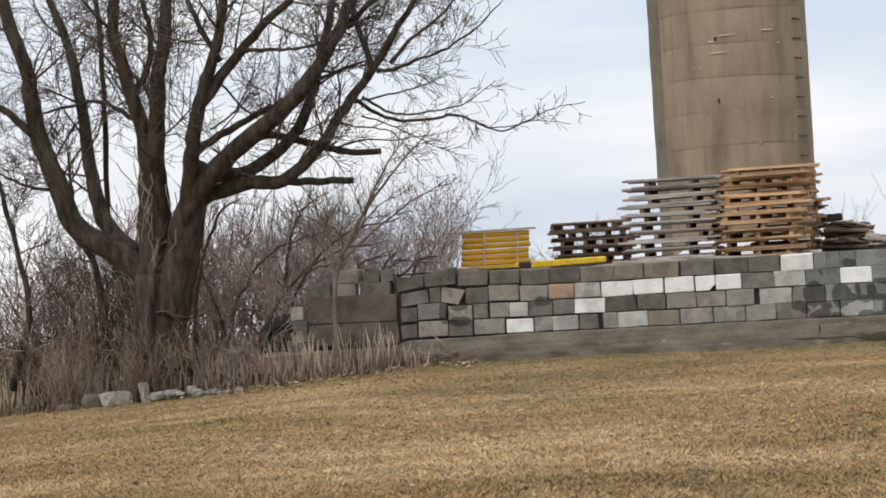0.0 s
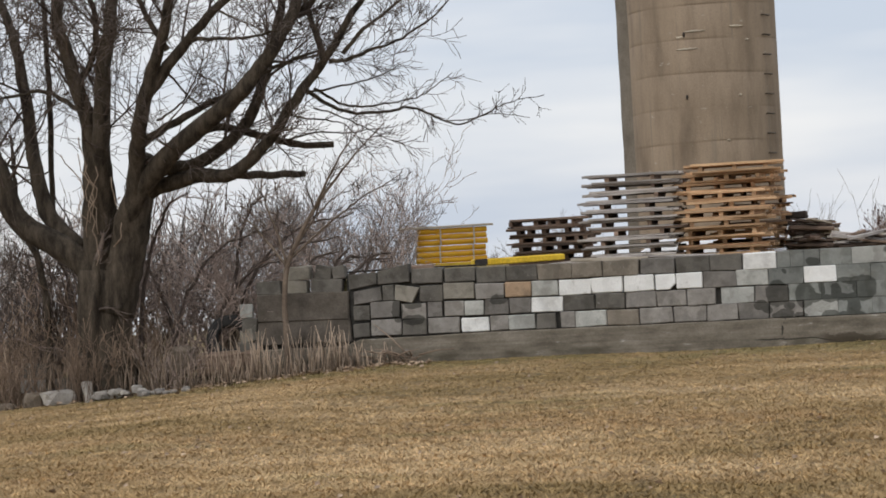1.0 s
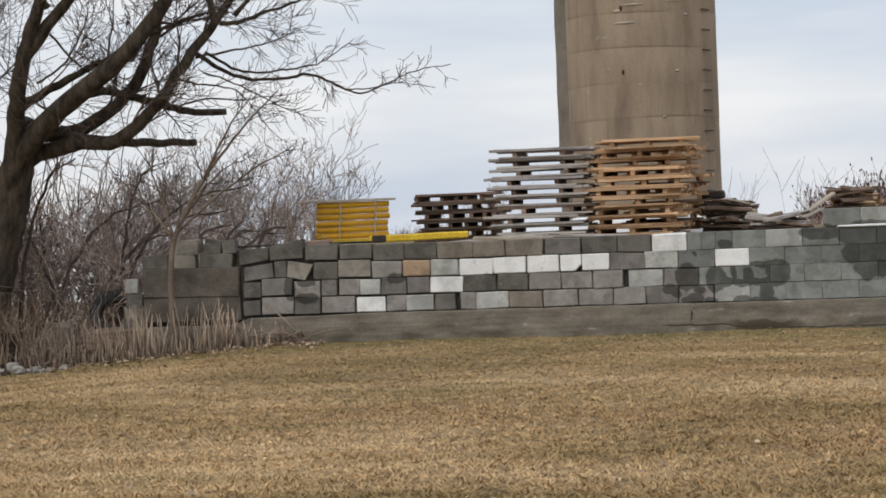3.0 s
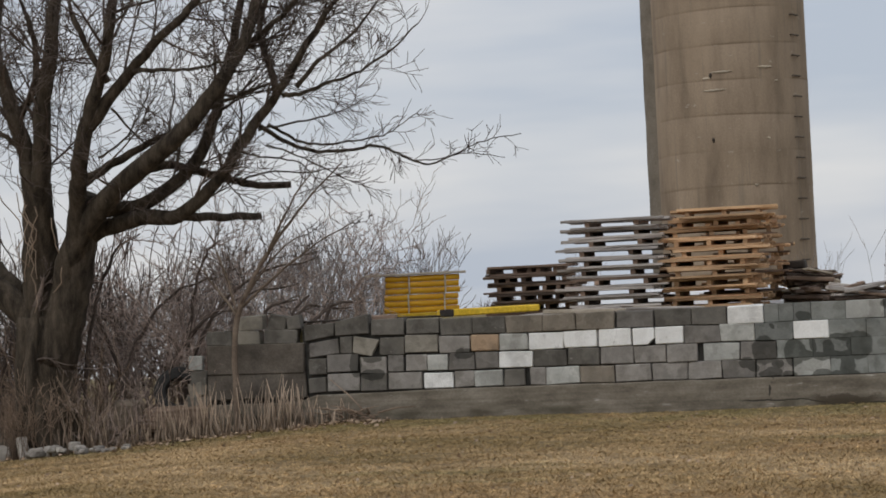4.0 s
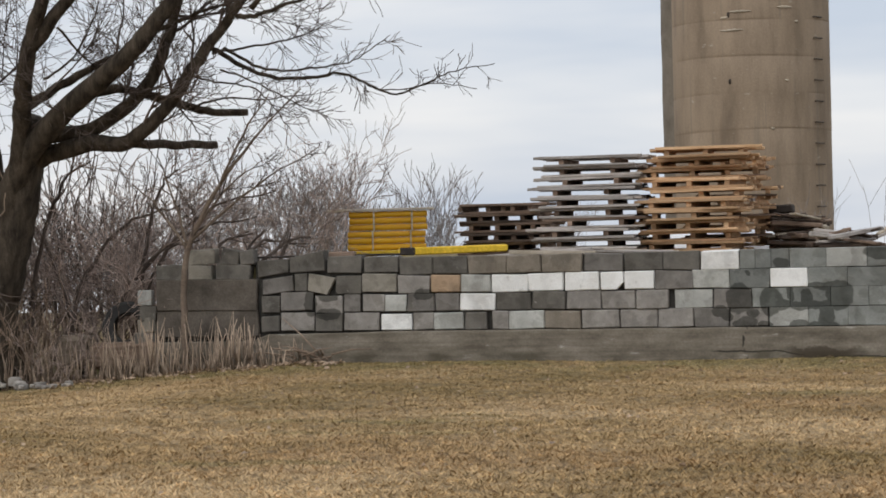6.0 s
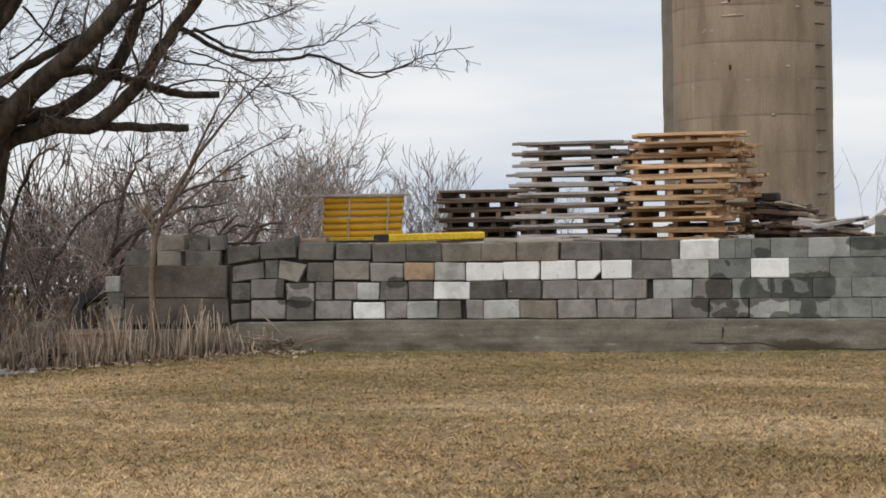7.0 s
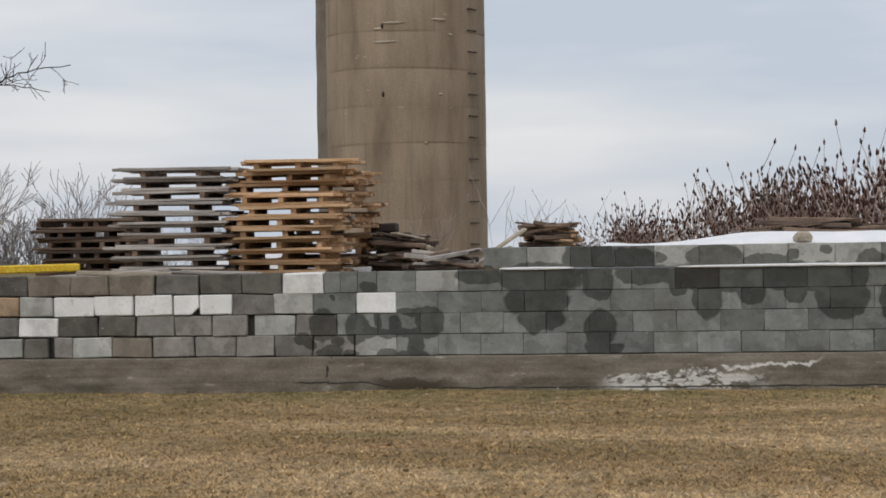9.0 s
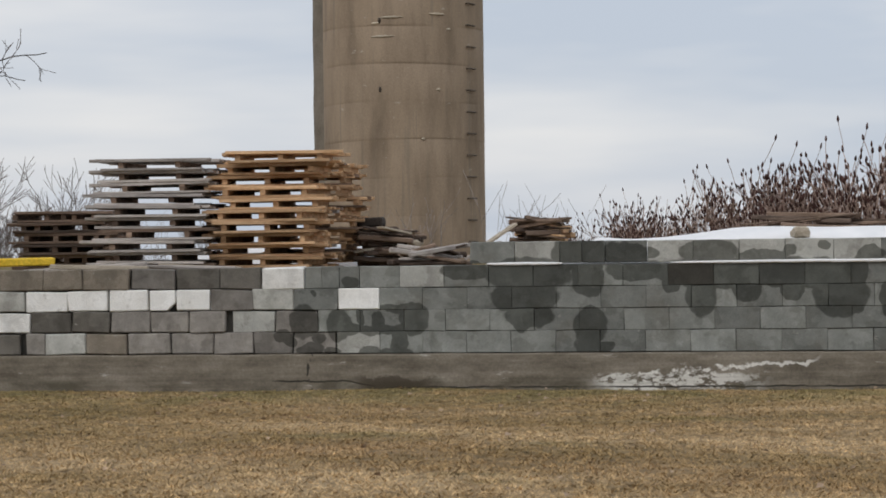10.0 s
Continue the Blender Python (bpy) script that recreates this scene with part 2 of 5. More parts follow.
    foot = scalar(n, l, "MULTIPLY", scalar(n, l, "SUBTRACT", 1.0, smooth(n, l, sx.outputs[2], 0.03, 0.1)), smooth(n, l, noise_node(n, l, place_vector(n, l, False, (0.8, 0.8, 2.0)), 1.6, 5.0, 0.6), 0.46, 0.6))
    col = mixed(n, l, scalar(n, l, "MULTIPLY", foot, 0.7), col, (0.075, 0.066, 0.045))
    soak = scalar(n, l, "MULTIPLY", smooth(n, l, sx.outputs[0], 0.75, 1.0), scalar(n, l, "SUBTRACT", 1.0, smooth(n, l, sx.outputs[0], 1.45, 1.75)))
    soak = scalar(n, l, "MULTIPLY", soak, scalar(n, l, "SUBTRACT", 1.0, smooth(n, l, level, 0.07, 0.1)))
    col = mixed(n, l, scalar(n, l, "MULTIPLY", soak, 0.75), col, (0.055, 0.042, 0.028))
    bent = scalar(n, l, "ADD", sx.outputs[0], scalar(n, l, "MULTIPLY_ADD", noise_node(n, l, vec, 5.0, 2.0), 0.2, -0.1))
    crack = scalar(n, l, "SUBTRACT", 1.0, smooth(n, l, scalar(n, l, "ABSOLUTE", scalar(n, l, "SUBTRACT", bent, 0.43)), 0.004, 0.014))
    crack = scalar(n, l, "MULTIPLY", crack, smooth(n, l, noise_node(n, l, vec, 11.0, 2.0), 0.4, 0.5))
    col = mixed(n, l, crack, col, (0.045, 0.04, 0.033))
    l.new(col, p.inputs["Base Color"])
    bump(n, l, p, fine, 0.5, 0.01)
    return m


FOOTING = footing_material()
OLD_CONCRETE = varied("old_cast_concrete", (0.072, 0.061, 0.05), (0.165, 0.143, 0.12), 3.0, 0.9, 50.0, 0.4, 0.06)
MORTAR = varied("dark_joint_fill", (0.035, 0.034, 0.03), (0.07, 0.066, 0.06), 8.0, 0.95, 60.0, 0.3, 0.0)
WOOD_NEW = varied("fresh_pallet_wood", (0.43, 0.255, 0.135), (0.72, 0.49, 0.30), 4.0, 0.8, 40.0, 0.3, 0.28, False, (0.6, 3, 6))
WOOD_GREY = varied("weathered_grey_wood", (0.30, 0.27, 0.25), (0.58, 0.535, 0.505), 4.0, 0.85, 40.0, 0.35, 0.25, False, (0.6, 3, 6))
WOOD_DARK = varied("old_brown_wood", (0.14, 0.098, 0.072), (0.36, 0.26, 0.20), 4.0, 0.9, 40.0, 0.35, 0.3, False, (0.6, 3, 6))
SCRAP_DARK = varied("rotten_dark_wood", (0.06, 0.045, 0.037), (0.19, 0.14, 0.112), 4.0, 0.9, 40.0, 0.35, 0.4, False, (0.6, 3, 6))
WOOD_PALE = varied("pale_sawn_wood", (0.40, 0.34, 0.26), (0.58, 0.51, 0.42), 4.0, 0.85, 40.0, 0.3, 0.15, False, (0.6, 3, 6))
BARK = varied("tree_bark", (0.034, 0.027, 0.02), (0.135, 0.108, 0.08), 3.5, 0.95, 28.0, 0.9, 0.05, False, (3, 3, 0.7), depth=0.03)
SAPLING_BARK = varied("grey_sapling_bark", (0.13, 0.098, 0.075), (0.25, 0.195, 0.15), 3.0, 0.9, 30.0, 0.2, 0.0)
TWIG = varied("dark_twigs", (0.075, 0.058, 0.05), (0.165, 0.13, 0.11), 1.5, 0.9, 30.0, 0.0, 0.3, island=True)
BRUSH = varied("brown_brush_twigs", (0.23, 0.18, 0.155), (0.48, 0.38, 0.33), 1.2, 0.9, 30.0, 0.0, 0.4, island=True)
FAR_TWIG = varied("greyish_far_twigs", (0.18, 0.158, 0.15), (0.32, 0.285, 0.272), 1.0, 0.9, 30.0, 0.0, 0.3, island=True)
SUMAC_STEM = varied("sumac_stems", (0.20, 0.14, 0.115), (0.38, 0.28, 0.235), 1.0, 0.9, 30.0, 0.0, 0.35, island=True)
SUMAC_CONE = varied("sumac_seed_heads", (0.04, 0.022, 0.02), (0.10, 0.05, 0.043), 3.0, 0.95, 60.0, 0.0, 0.3)
UNDER_BROWN = varied("brown_undergrowth", (0.15, 0.108, 0.08), (0.33, 0.245, 0.182), 1.5, 0.9, 30.0, 0.0, 0.35, island=True)
STALK = varied("dry_stalks", (0.22, 0.165, 0.122), (0.46, 0.36, 0.275), 2.0, 0.9, 30.0, 0.0, 0.35, island=True)
BROWN_STONE = varied("brown_field_stone", (0.13, 0.105, 0.08), (0.27, 0.22, 0.17), 5.0, 0.9, 40.0, 0.5, 0.1)
STONE = varied("field_stone", (0.24, 0.22, 0.20), (0.46, 0.43, 0.39), 4.0, 0.9, 40.0, 0.5, 0.3)
RUBBER = varied("old_rubber", (0.018, 0.018, 0.018), (0.04, 0.038, 0.036), 4.0, 0.7, 40.0, 0.2, 0.0)
STRAP = varied("white_strap", (0.66, 0.64, 0.58), (0.8, 0.78, 0.72), 5.0, 0.6, 40.0, 0.1, 0.0)
RUNG_IRON = varied("dull_rung_iron", (0.07, 0.058, 0.048), (0.13, 0.105, 0.085), 6.0, 0.8, 50.0, 0.2, 0.0)
IRON = varied("rusty_dark_iron", (0.03, 0.026, 0.024), (0.07, 0.055, 0.045), 6.0, 0.7, 50.0, 0.2, 0.0)


def yellow_material():
    m, n, l, p = material("yellow_plastic", 0.45)
    vec = place_vector(n, l)
    col = ramp(n, l, noise_node(n, l, vec, 3.0, 5.0), [(0.3, (0.66, 0.34, 0.012)), (0.7, (0.80, 0.46, 0.02))])
    dirt = smooth(n, l, noise_node(n, l, vec, 9.0, 5.0, 0.7), 0.58, 0.75)
    col = mixed(n, l, scalar(n, l, "MULTIPLY", dirt, 0.4), col, (0.35, 0.21, 0.05))
    l.new(col, p.inputs["Base Color"])
    p.inputs["Specular IOR Level"].default_value = 0.4
    return m


YELLOW = yellow_material()
LEMON = varied("yellow_paint_worn", (0.66, 0.42, 0.025), (0.84, 0.58, 0.06), 4.0, 0.6, 40.0, 0.1, 0.05)


def snow_material():
    m, n, l, p = material("snow", 0.6)
    vec = place_vector(n, l)
    l.new(ramp(n, l, noise_node(n, l, vec, 3.0, 5.0), [(0.3, (0.78, 0.79, 0.81)), (0.7, (0.9, 0.9, 0.91))]), p.inputs["Base Color"])
    bump(n, l, p, noise_node(n, l, vec, 14.0, 4.0), 0.3, 0.02)
    return m


SNOW = snow_material()


def silo_material():
    m, n, l, p = material("poured_silo_concrete", 0.9)
    vec = place_vector(n, l)
    tall = place_vector(n, l, False, (1.3, 1.3, 0.28))
    col = ramp(n, l, noise_node(n, l, tall, 1.4, 6.0, 0.6), [(0.25, (0.20, 0.152, 0.110)), (0.5, (0.30, 0.23, 0.165)), (0.75, (0.37, 0.285, 0.205))])
    fine = noise_node(n, l, vec, 22.0, 5.0, 0.7)
    col = mixed(n, l, 0.4, col, ramp(n, l, fine, [(0.3, (0.65, 0.65, 0.65)), (0.7, (1.2, 1.2, 1.2))]), "MULTIPLY")
    run = smooth(n, l, noise_node(n, l, place_vector(n, l, False, (4.0, 4.0, 0.12)), 1.5, 3.0, 0.6), 0.56, 0.7)
    col = mixed(n, l, scalar(n, l, "MULTIPLY", run, 0.35), col, (0.15, 0.14, 0.115))
    spots = smooth(n, l, noise_node(n, l, place_vector(n, l, False, (1.0, 1.0, 2.2)), 3.4, 3.0, 0.5), 0.68, 0.74)
    col = mixed(n, l, scalar(n, l, "MULTIPLY", spots, 0.55), col, (0.44, 0.40, 0.34))
    l.new(col, p.inputs["Base Color"])
    bump(n, l, p, fine, 0.4, 0.02)
    return m


SILO = silo_material()
CHUTE_GREY = varied("grey_chute_concrete", (0.15, 0.13, 0.105), (0.24, 0.21, 0.175), 1.6, 0.9, 30.0, 0.3, 0.0)


def lawn_tint(n, l, dark, mid, light, green):
    """Straw, brown and greenish drifts of a mown winter lawn, greener along the wall."""
    drift = noise_node(n, l, place_vector(n, l, False, (0.4, 1.0, 1.0)), 0.6, 6.0, 0.62)
    col = ramp(n, l, drift, [(0.38, dark), (0.5, mid), (0.61, light)])
    ruddy = smooth(n, l, noise_node(n, l, place_vector(n, l, False, (0.3, 0.8, 1.0)), 0.5, 4.0, 0.55), 0.46, 0.62)
    col = mixed(n, l, scalar(n, l, "MULTIPLY", ruddy, 0.4), col, tuple(c * k for c, k in zip(mid, (0.96, 0.87, 0.84))))
    sx = n.new("ShaderNodeSeparateXYZ")
    l.new(n.new("ShaderNodeNewGeometry").outputs["Position"], sx.inputs[0])
    wall_side = scalar(n, l, "MULTIPLY", smooth(n, l, sx.outputs[1], -2.4, -0.5), smooth(n, l, noise_node(n, l, place_vector(n, l), 1.1, 4.0, 0.6), 0.3, 0.6))
    streaks = smooth(n, l, noise_node(n, l, place_vector(n, l, False, (0.35, 1.2, 1.0)), 0.8, 5.0, 0.6), 0.58, 0.68)
    col = mixed(n, l, scalar(n, l, "MAXIMUM", scalar(n, l, "MULTIPLY", wall_side, 0.75), scalar(n, l, "MULTIPLY", streaks, 0.5)), col, green)
    clump = noise_node(n, l, place_vector(n, l, False, (1.0, 0.6, 1.0)), 13.0, 3.0, 0.6)
    return mixed(n, l, 1.0, col, ramp(n, l, clump, [(0.3, (0.5, 0.49, 0.47)), (0.44, (0.88, 0.88, 0.87)), (0.56, (0.98, 0.98, 0.97)), (0.7, (1.38, 1.36, 1.32))]), "MULTIPLY")


def ground_material():
    m, n, l, p = material("dry_lawn_soil", 0.95)
    col = lawn_tint(n, l, (0.2, 0.148, 0.074), (0.29, 0.207, 0.115), (0.38, 0.28, 0.165), (0.17, 0.15, 0.066))
    fine = noise_node(n, l, place_vector(n, l), 30.0, 4.0, 0.75)
    col = mixed(n, l, 0.7, col, ramp(n, l, fine, [(0.3, (0.6, 0.6, 0.58)), (0.7, (1.25, 1.24, 1.2))]), "MULTIPLY")
    l.new(col, p.inputs["Base Color"])
    bump(n, l, p, fine, 0.6, 0.02)
    return m


def grass_material():
    m, n, l, p = material("dry_grass_blades", 0.8)
    col = lawn_tint(n, l, (0.36, 0.26, 0.125), (0.525, 0.375, 0.20), (0.69, 0.51, 0.30), (0.275, 0.24, 0.105))
    rnd = n.new("ShaderNodeNewGeometry").outputs["Random Per Island"]
    col = mixed(n, l, 1.0, col, ramp(n, l, rnd, [(0.0, (0.62, 0.6, 0.57)), (0.3, (0.92, 0.91, 0.89)), (0.8, (1.05, 1.03, 1.0)), (0.96, (1.1, 1.08, 1.05)), (1.0, (1.6, 1.56, 1.5))]), "MULTIPLY")
    l.new(col, p.inputs["Base Color"])
    return m


SOIL, GRASS = ground_material(), grass_material()
LEAF = varied("bleached_leaf", (0.24, 0.16, 0.1), (0.56, 0.43, 0.32), 8.0, 0.85, 50.0, 0.0, 0.3, island=True)


# ---- building helpers ----
def mesh_of(name, verts, faces, mat):
    me = bpy.data.meshes.new(name)
    me.from_pydata([tuple(v) for v in verts], [], faces)
    me.materials.append(mat)
    me.update()
    return me


def box_bm(sx, sy, sz, bevel=0.0, jitter=0.0, seed=0):
    """A box of that size about the origin, its edges bevelled and its corners a little uneven."""
    bm = bmesh.new()
    bmesh.ops.create_cube(bm, size=1.0)
    r = random.Random(seed)
    for v in bm.verts:
        v.co = Vector((v.co.x * sx, v.co.y * sy, v.co.z * sz)) + Vector([r.uniform(-jitter, jitter) for _ in range(3)])
    if bevel:
        bmesh.ops.bevel(bm, geom=bm.edges[:], offset=bevel, segments=1, affect="EDGES", clamp_overlap=True)
    return bm


def bm_mesh(name, bm, mat, shade=False):
    me = bpy.data.meshes.new(name)
    bm.to_mesh(me)
    bm.free()
    me.materials.append(mat)
    if shade:
        for f in me.polygons:
            f.use_smooth = True
    return me


def put(name, me, parent=None, m=None, label=""):
    ob = new(name, me)
    if parent is not None:
        ob.parent = parent
    if m is not None:
        ob.matrix_basis = m
    return tagged(ob, label)


def tube_data(lines, sides=5):
    """Vertices and faces of tapering tubes along polylines: each (points, radii)."""
    verts, faces = [], []
    ring = [(math.cos(2 * math.pi * k / sides), math.sin(2 * math.pi * k / sides)) for k in range(sides)]
    for pts, radii in lines:
        base = len(verts)
        ux = uy = uz = 0.0
        for i, p in enumerate(pts):
            a, b = pts[max(i - 1, 0)], pts[min(i + 1, len(pts) - 1)]
            dx, dy, dz = b[0] - a[0], b[1] - a[1], b[2] - a[2]
            q = math.sqrt(dx * dx + dy * dy + dz * dz) or 1.0
            dx, dy, dz = dx / q, dy / q, dz / q
            if i == 0:
                ux, uy, uz = (0.0, dz, -dy) if abs(dx) < 0.8 else (-dz, 0.0, dx)
            k = ux * dx + uy * dy + uz * dz
            ux, uy, uz = ux - k * dx, uy - k * dy, uz - k * dz
            q = math.sqrt(ux * ux + uy * uy + uz * uz) or 1.0
            ux, uy, uz = ux / q, uy / q, uz / q
            vx, vy, vz = dy * uz - dz * uy, dz * ux - dx * uz, dx * uy - dy * ux
            r = radii[i]
            for c, s in ring:
                verts.append((p[0] + r * (c * ux + s * vx), p[1] + r * (c * uy + s * vy), p[2] + r * (c * uz + s * vz)))
        for i in range(len(pts) - 1):
            for k in range(sides):
                j = (k + 1) % sides
                faces.append((base + i * sides + k, base + i * sides + j, base + (i + 1) * sides + j, base + (i + 1) * sides + k))
        faces.append(tuple(base + (len(pts) - 1) * sides + k for k in range(sides)))
        faces.append(tuple(base + sides - 1 - k for k in range(sides)))
    return verts, faces


def tubes(name, lines, mat, sides=5, shade=True):
    me = mesh_of(name, *tube_data(lines, sides), mat)
    if shade:
        me.polygons.foreach_set("use_smooth", [True] * len(me.polygons))
    return me


def curve_through(points, steps=5, wobble=0.0, r=random):
    """A smooth line through control points."""
    p = [Vector(q) for q in points]
    p = [2 * p[0] - p[1]] + p + [2 * p[-1] - p[-2]]
    out = []
    for i in range(1, len(p) - 2):
        for s in range(steps):
            t = s / steps
            q = 0.5 * (2 * p[i] + (p[i + 1] - p[i - 1]) * t + (2 * p[i - 1] - 5 * p[i] + 4 * p[i + 1] - p[i + 2]) * t * t
                       + (3 * p[i] - p[i - 1] - 3 * p[i + 1] + p[i + 2]) * t ** 3)
            out.append(q + Vector([r.uniform(-wobble, wobble) for _ in range(3)]))
    out.append(p[-2])
    return out


def turned(d, angle, r):
    """The direction d tilted by an angle to a random side."""
    side = d.cross(Vector((r.gauss(0, 1), r.gauss(0, 1), r.gauss(0, 1))))
    if side.length < 1e-4:
        side = Vector((1, 0, 0))
    return (d * math.cos(angle) + side.normalized() * math.sin(angle)).normalized()


def sprout(out, r, p, d, length, rad, level, kids, up=0.1, wild=0.16, least=0.003, spread=(0.45, 1.0), keep=(0.38, 0.7)):
    """Grows a twig with its side twigs into out."""
    n = 4 if level == 0 else 5
    pts, rs, q, dirs = [p.copy()], [rad], p.copy(), [d]
    for i in range(n):
        d = (d + Vector((r.gauss(0, wild), r.gauss(0, wild), r.gauss(0, wild) + up * 0.35))).normalized()
        q = q + d * (length / n)
        pts.append(q.copy())
        dirs.append(d)
        rs.append(max(least, rad * (1 - 0.8 * (i + 1) / n)))
    out.append((pts, rs))
    if level > 0:
        for _ in range(kids[level - 1]):
            t = r.uniform(0.2, 1.0)
            i = min(int(t * n), n - 1)
            f = t * n - i
            at = pts[i].lerp(pts[i + 1], f)
            sprout(out, r, at, turned(dirs[i], r.uniform(*spread), r), length * r.uniform(*keep), max(least, rs[i] * 0.6), level - 1, kids, up, wild, least, spread, keep)


def step(a, b, v):
    t = min(1.0, max(0.0, (v - a) / (b - a)))
    return t * t * (3 - 2 * t)


# ---- ground ----
def lawn_height(x, y):
    z = -0.03 - 0.07 * max(0.0, -4.4 - x) + 0.02 * math.sin(0.8 * x + 0.4) * math.sin(0.55 * y)
    z = max(z, -1.2) + 0.045 * noise.noise((x * 0.35, y * 0.35, 3.0)) + 0.012 * noise.noise((x * 1.6, y * 1.6, 7.0))
    return z


def terrace_height(x, y):
    inside = step(-6.12, -5.3, x)
    low = lawn_height(x, 0.0) + 0.06 * min(y, 10.0) * step(0, 8, y)
    fall = 0.042 * max(0.0, y - 8.0)
    return low + (1.03 - low) * inside - fall + 0.03 * noise.noise((x, y, 1.0)) * step(0.5, 2, y)


def ground_height(x, y):
    return lawn_height(x, y) if y <= 0.07 else terrace_height(x, y)


def ground_sheet():
    xs = [-900, -300, -120, -60, -35, -22] + [-16 + 0.25 * i for i in range(105)] + [14, 22, 40, 90, 300, 900]
    ys = [-300, -100, -55, -38] + [-30 + 0.3 * i for i in range(100)] + [0.06, 0.12, 0.4, 0.8] + [1.2 + 0.5 * i for i in range(40)] + [24, 32, 45, 80, 160, 400, 1500]
    verts = [(x, y, ground_height(x, y)) for y in ys for x in xs]
    w = len(xs)
    faces = [(j * w + i, j * w + i + 1, (j + 1) * w + i + 1, (j + 1) * w + i) for j in range(len(ys) - 1) for i in range(w - 1)]
    me = mesh_of("ground", verts, faces, SOIL)
    me.polygons.foreach_set("use_smooth", [True] * len(me.polygons))
    tagged(new("ground", me), "lawn of short dry straw-coloured winter grass", "lawn", kind="structure")


ground_sheet()


def grass_blades(tufts, each):
    """Matted dry blades over the plot of lawn in front of the wall, which narrows away from it."""
    g = np.random.default_rng(4)
    ty = -13.6 * g.random(tufts) - 0.01
    west, east = -11.0 * (ty + 23.0) / 23.0, 3.6 + 2.9 * (ty + 16.5) / 16.5
    tx = west + (east - west) * g.random(tufts)
    tz = np.array([lawn_height(a, b) for a, b in zip(tx, ty)])
    size = 0.6 + 0.8 * g.random(tufts) ** 2
    near = 1.0 + 0.5 * np.clip(-(ty + 4.0) / 8.0, 0, 1)
    x = np.repeat(tx, each) + g.normal(0, 0.035, tufts * each)
    y = np.minimum(np.repeat(ty, each) + g.normal(0, 0.035, tufts * each), -0.035)
    z, size = np.repeat(tz, each), np.repeat(size * near, each)
    k = len(x)
    tall = g.uniform(0.012, 0.034, k) * size
    wide = g.uniform(0.0035, 0.0075, k) * np.sqrt(size)
    yaw, lean, way = g.uniform(0, np.pi, k), g.uniform(0.7, 1.5, k), g.uniform(0, 2 * np.pi, k)
    v = np.empty((k, 3, 3))
    for c, s in ((0, -1), (1, 1)):
        v[:, c, 0], v[:, c, 1], v[:, c, 2] = x + s * wide * np.cos(yaw), y + s * wide * np.sin(yaw), z - 0.004
    v[:, 2, 0] = x + tall * np.sin(lean) * np.cos(way) * 1.3
    v[:, 2, 1] = y + tall * np.sin(lean) * np.sin(way) * 1.3
    v[:, 2, 2] = z + tall * (0.12 + 0.75 * np.cos(lean))
    me = bpy.data.meshes.new("grass")
    me.vertices.add(3 * k)
    me.loops.add(3 * k)
    me.polygons.add(k)
    me.vertices.foreach_set("co", v.ravel())
    me.loops.foreach_set("vertex_index", np.arange(3 * k, dtype=np.int32))
    me.polygons.foreach_set("loop_start", np.arange(0, 3 * k, 3, dtype=np.int32))
    me.materials.append(GRASS)
    me.update(calc_edges=True)
    tagged(new("grass", me), "short dry tufted straw-coloured and faintly green grass", "grass", kind="stuff")


grass_blades(75000, 12)


def fallen_leaves():
    r = random.Random(9)
    verts, faces = [], []
    for i in range(1500):
        if i < 780:
            x, y = r.uniform(-10, 7.5), -r.uniform(0.2, 13)
        else:
            x = r.uniform(-9.5, -3.8)
            y = -0.25 - abs(r.gauss(0, 0.38))
        s, z = r.uniform(0.008, 0.022) * (r.uniform(0.7, 1.3) if i < 780 else r.uniform(0.9, 1.9)), lawn_height(x, y) + r.uniform(0.02, 0.035)
        a, b = r.uniform(0, 6.28), r.uniform(0.2, 1.0)
        m = Matrix.Translation((x, y, z)) @ Euler((b, 0, a)).to_matrix().to_4x4()
        k = len(verts)
        verts += [m @ Vector(q) for q in ((-s, -s * 0.6, 0), (s * 0.8, -s * 0.5, s * 0.3), (s, s * 0.6, 0), (-s * 0.6, s * 0.7, s * 0.35))]
        faces.append((k, k + 1, k + 2, k + 3))
    tagged(new("fallen_leaves", mesh_of("fallen_leaves", verts, faces, LEAF)), "small bleached leaves scattered over the dry grass", "leaves", kind="stuff")


fallen_leaves()


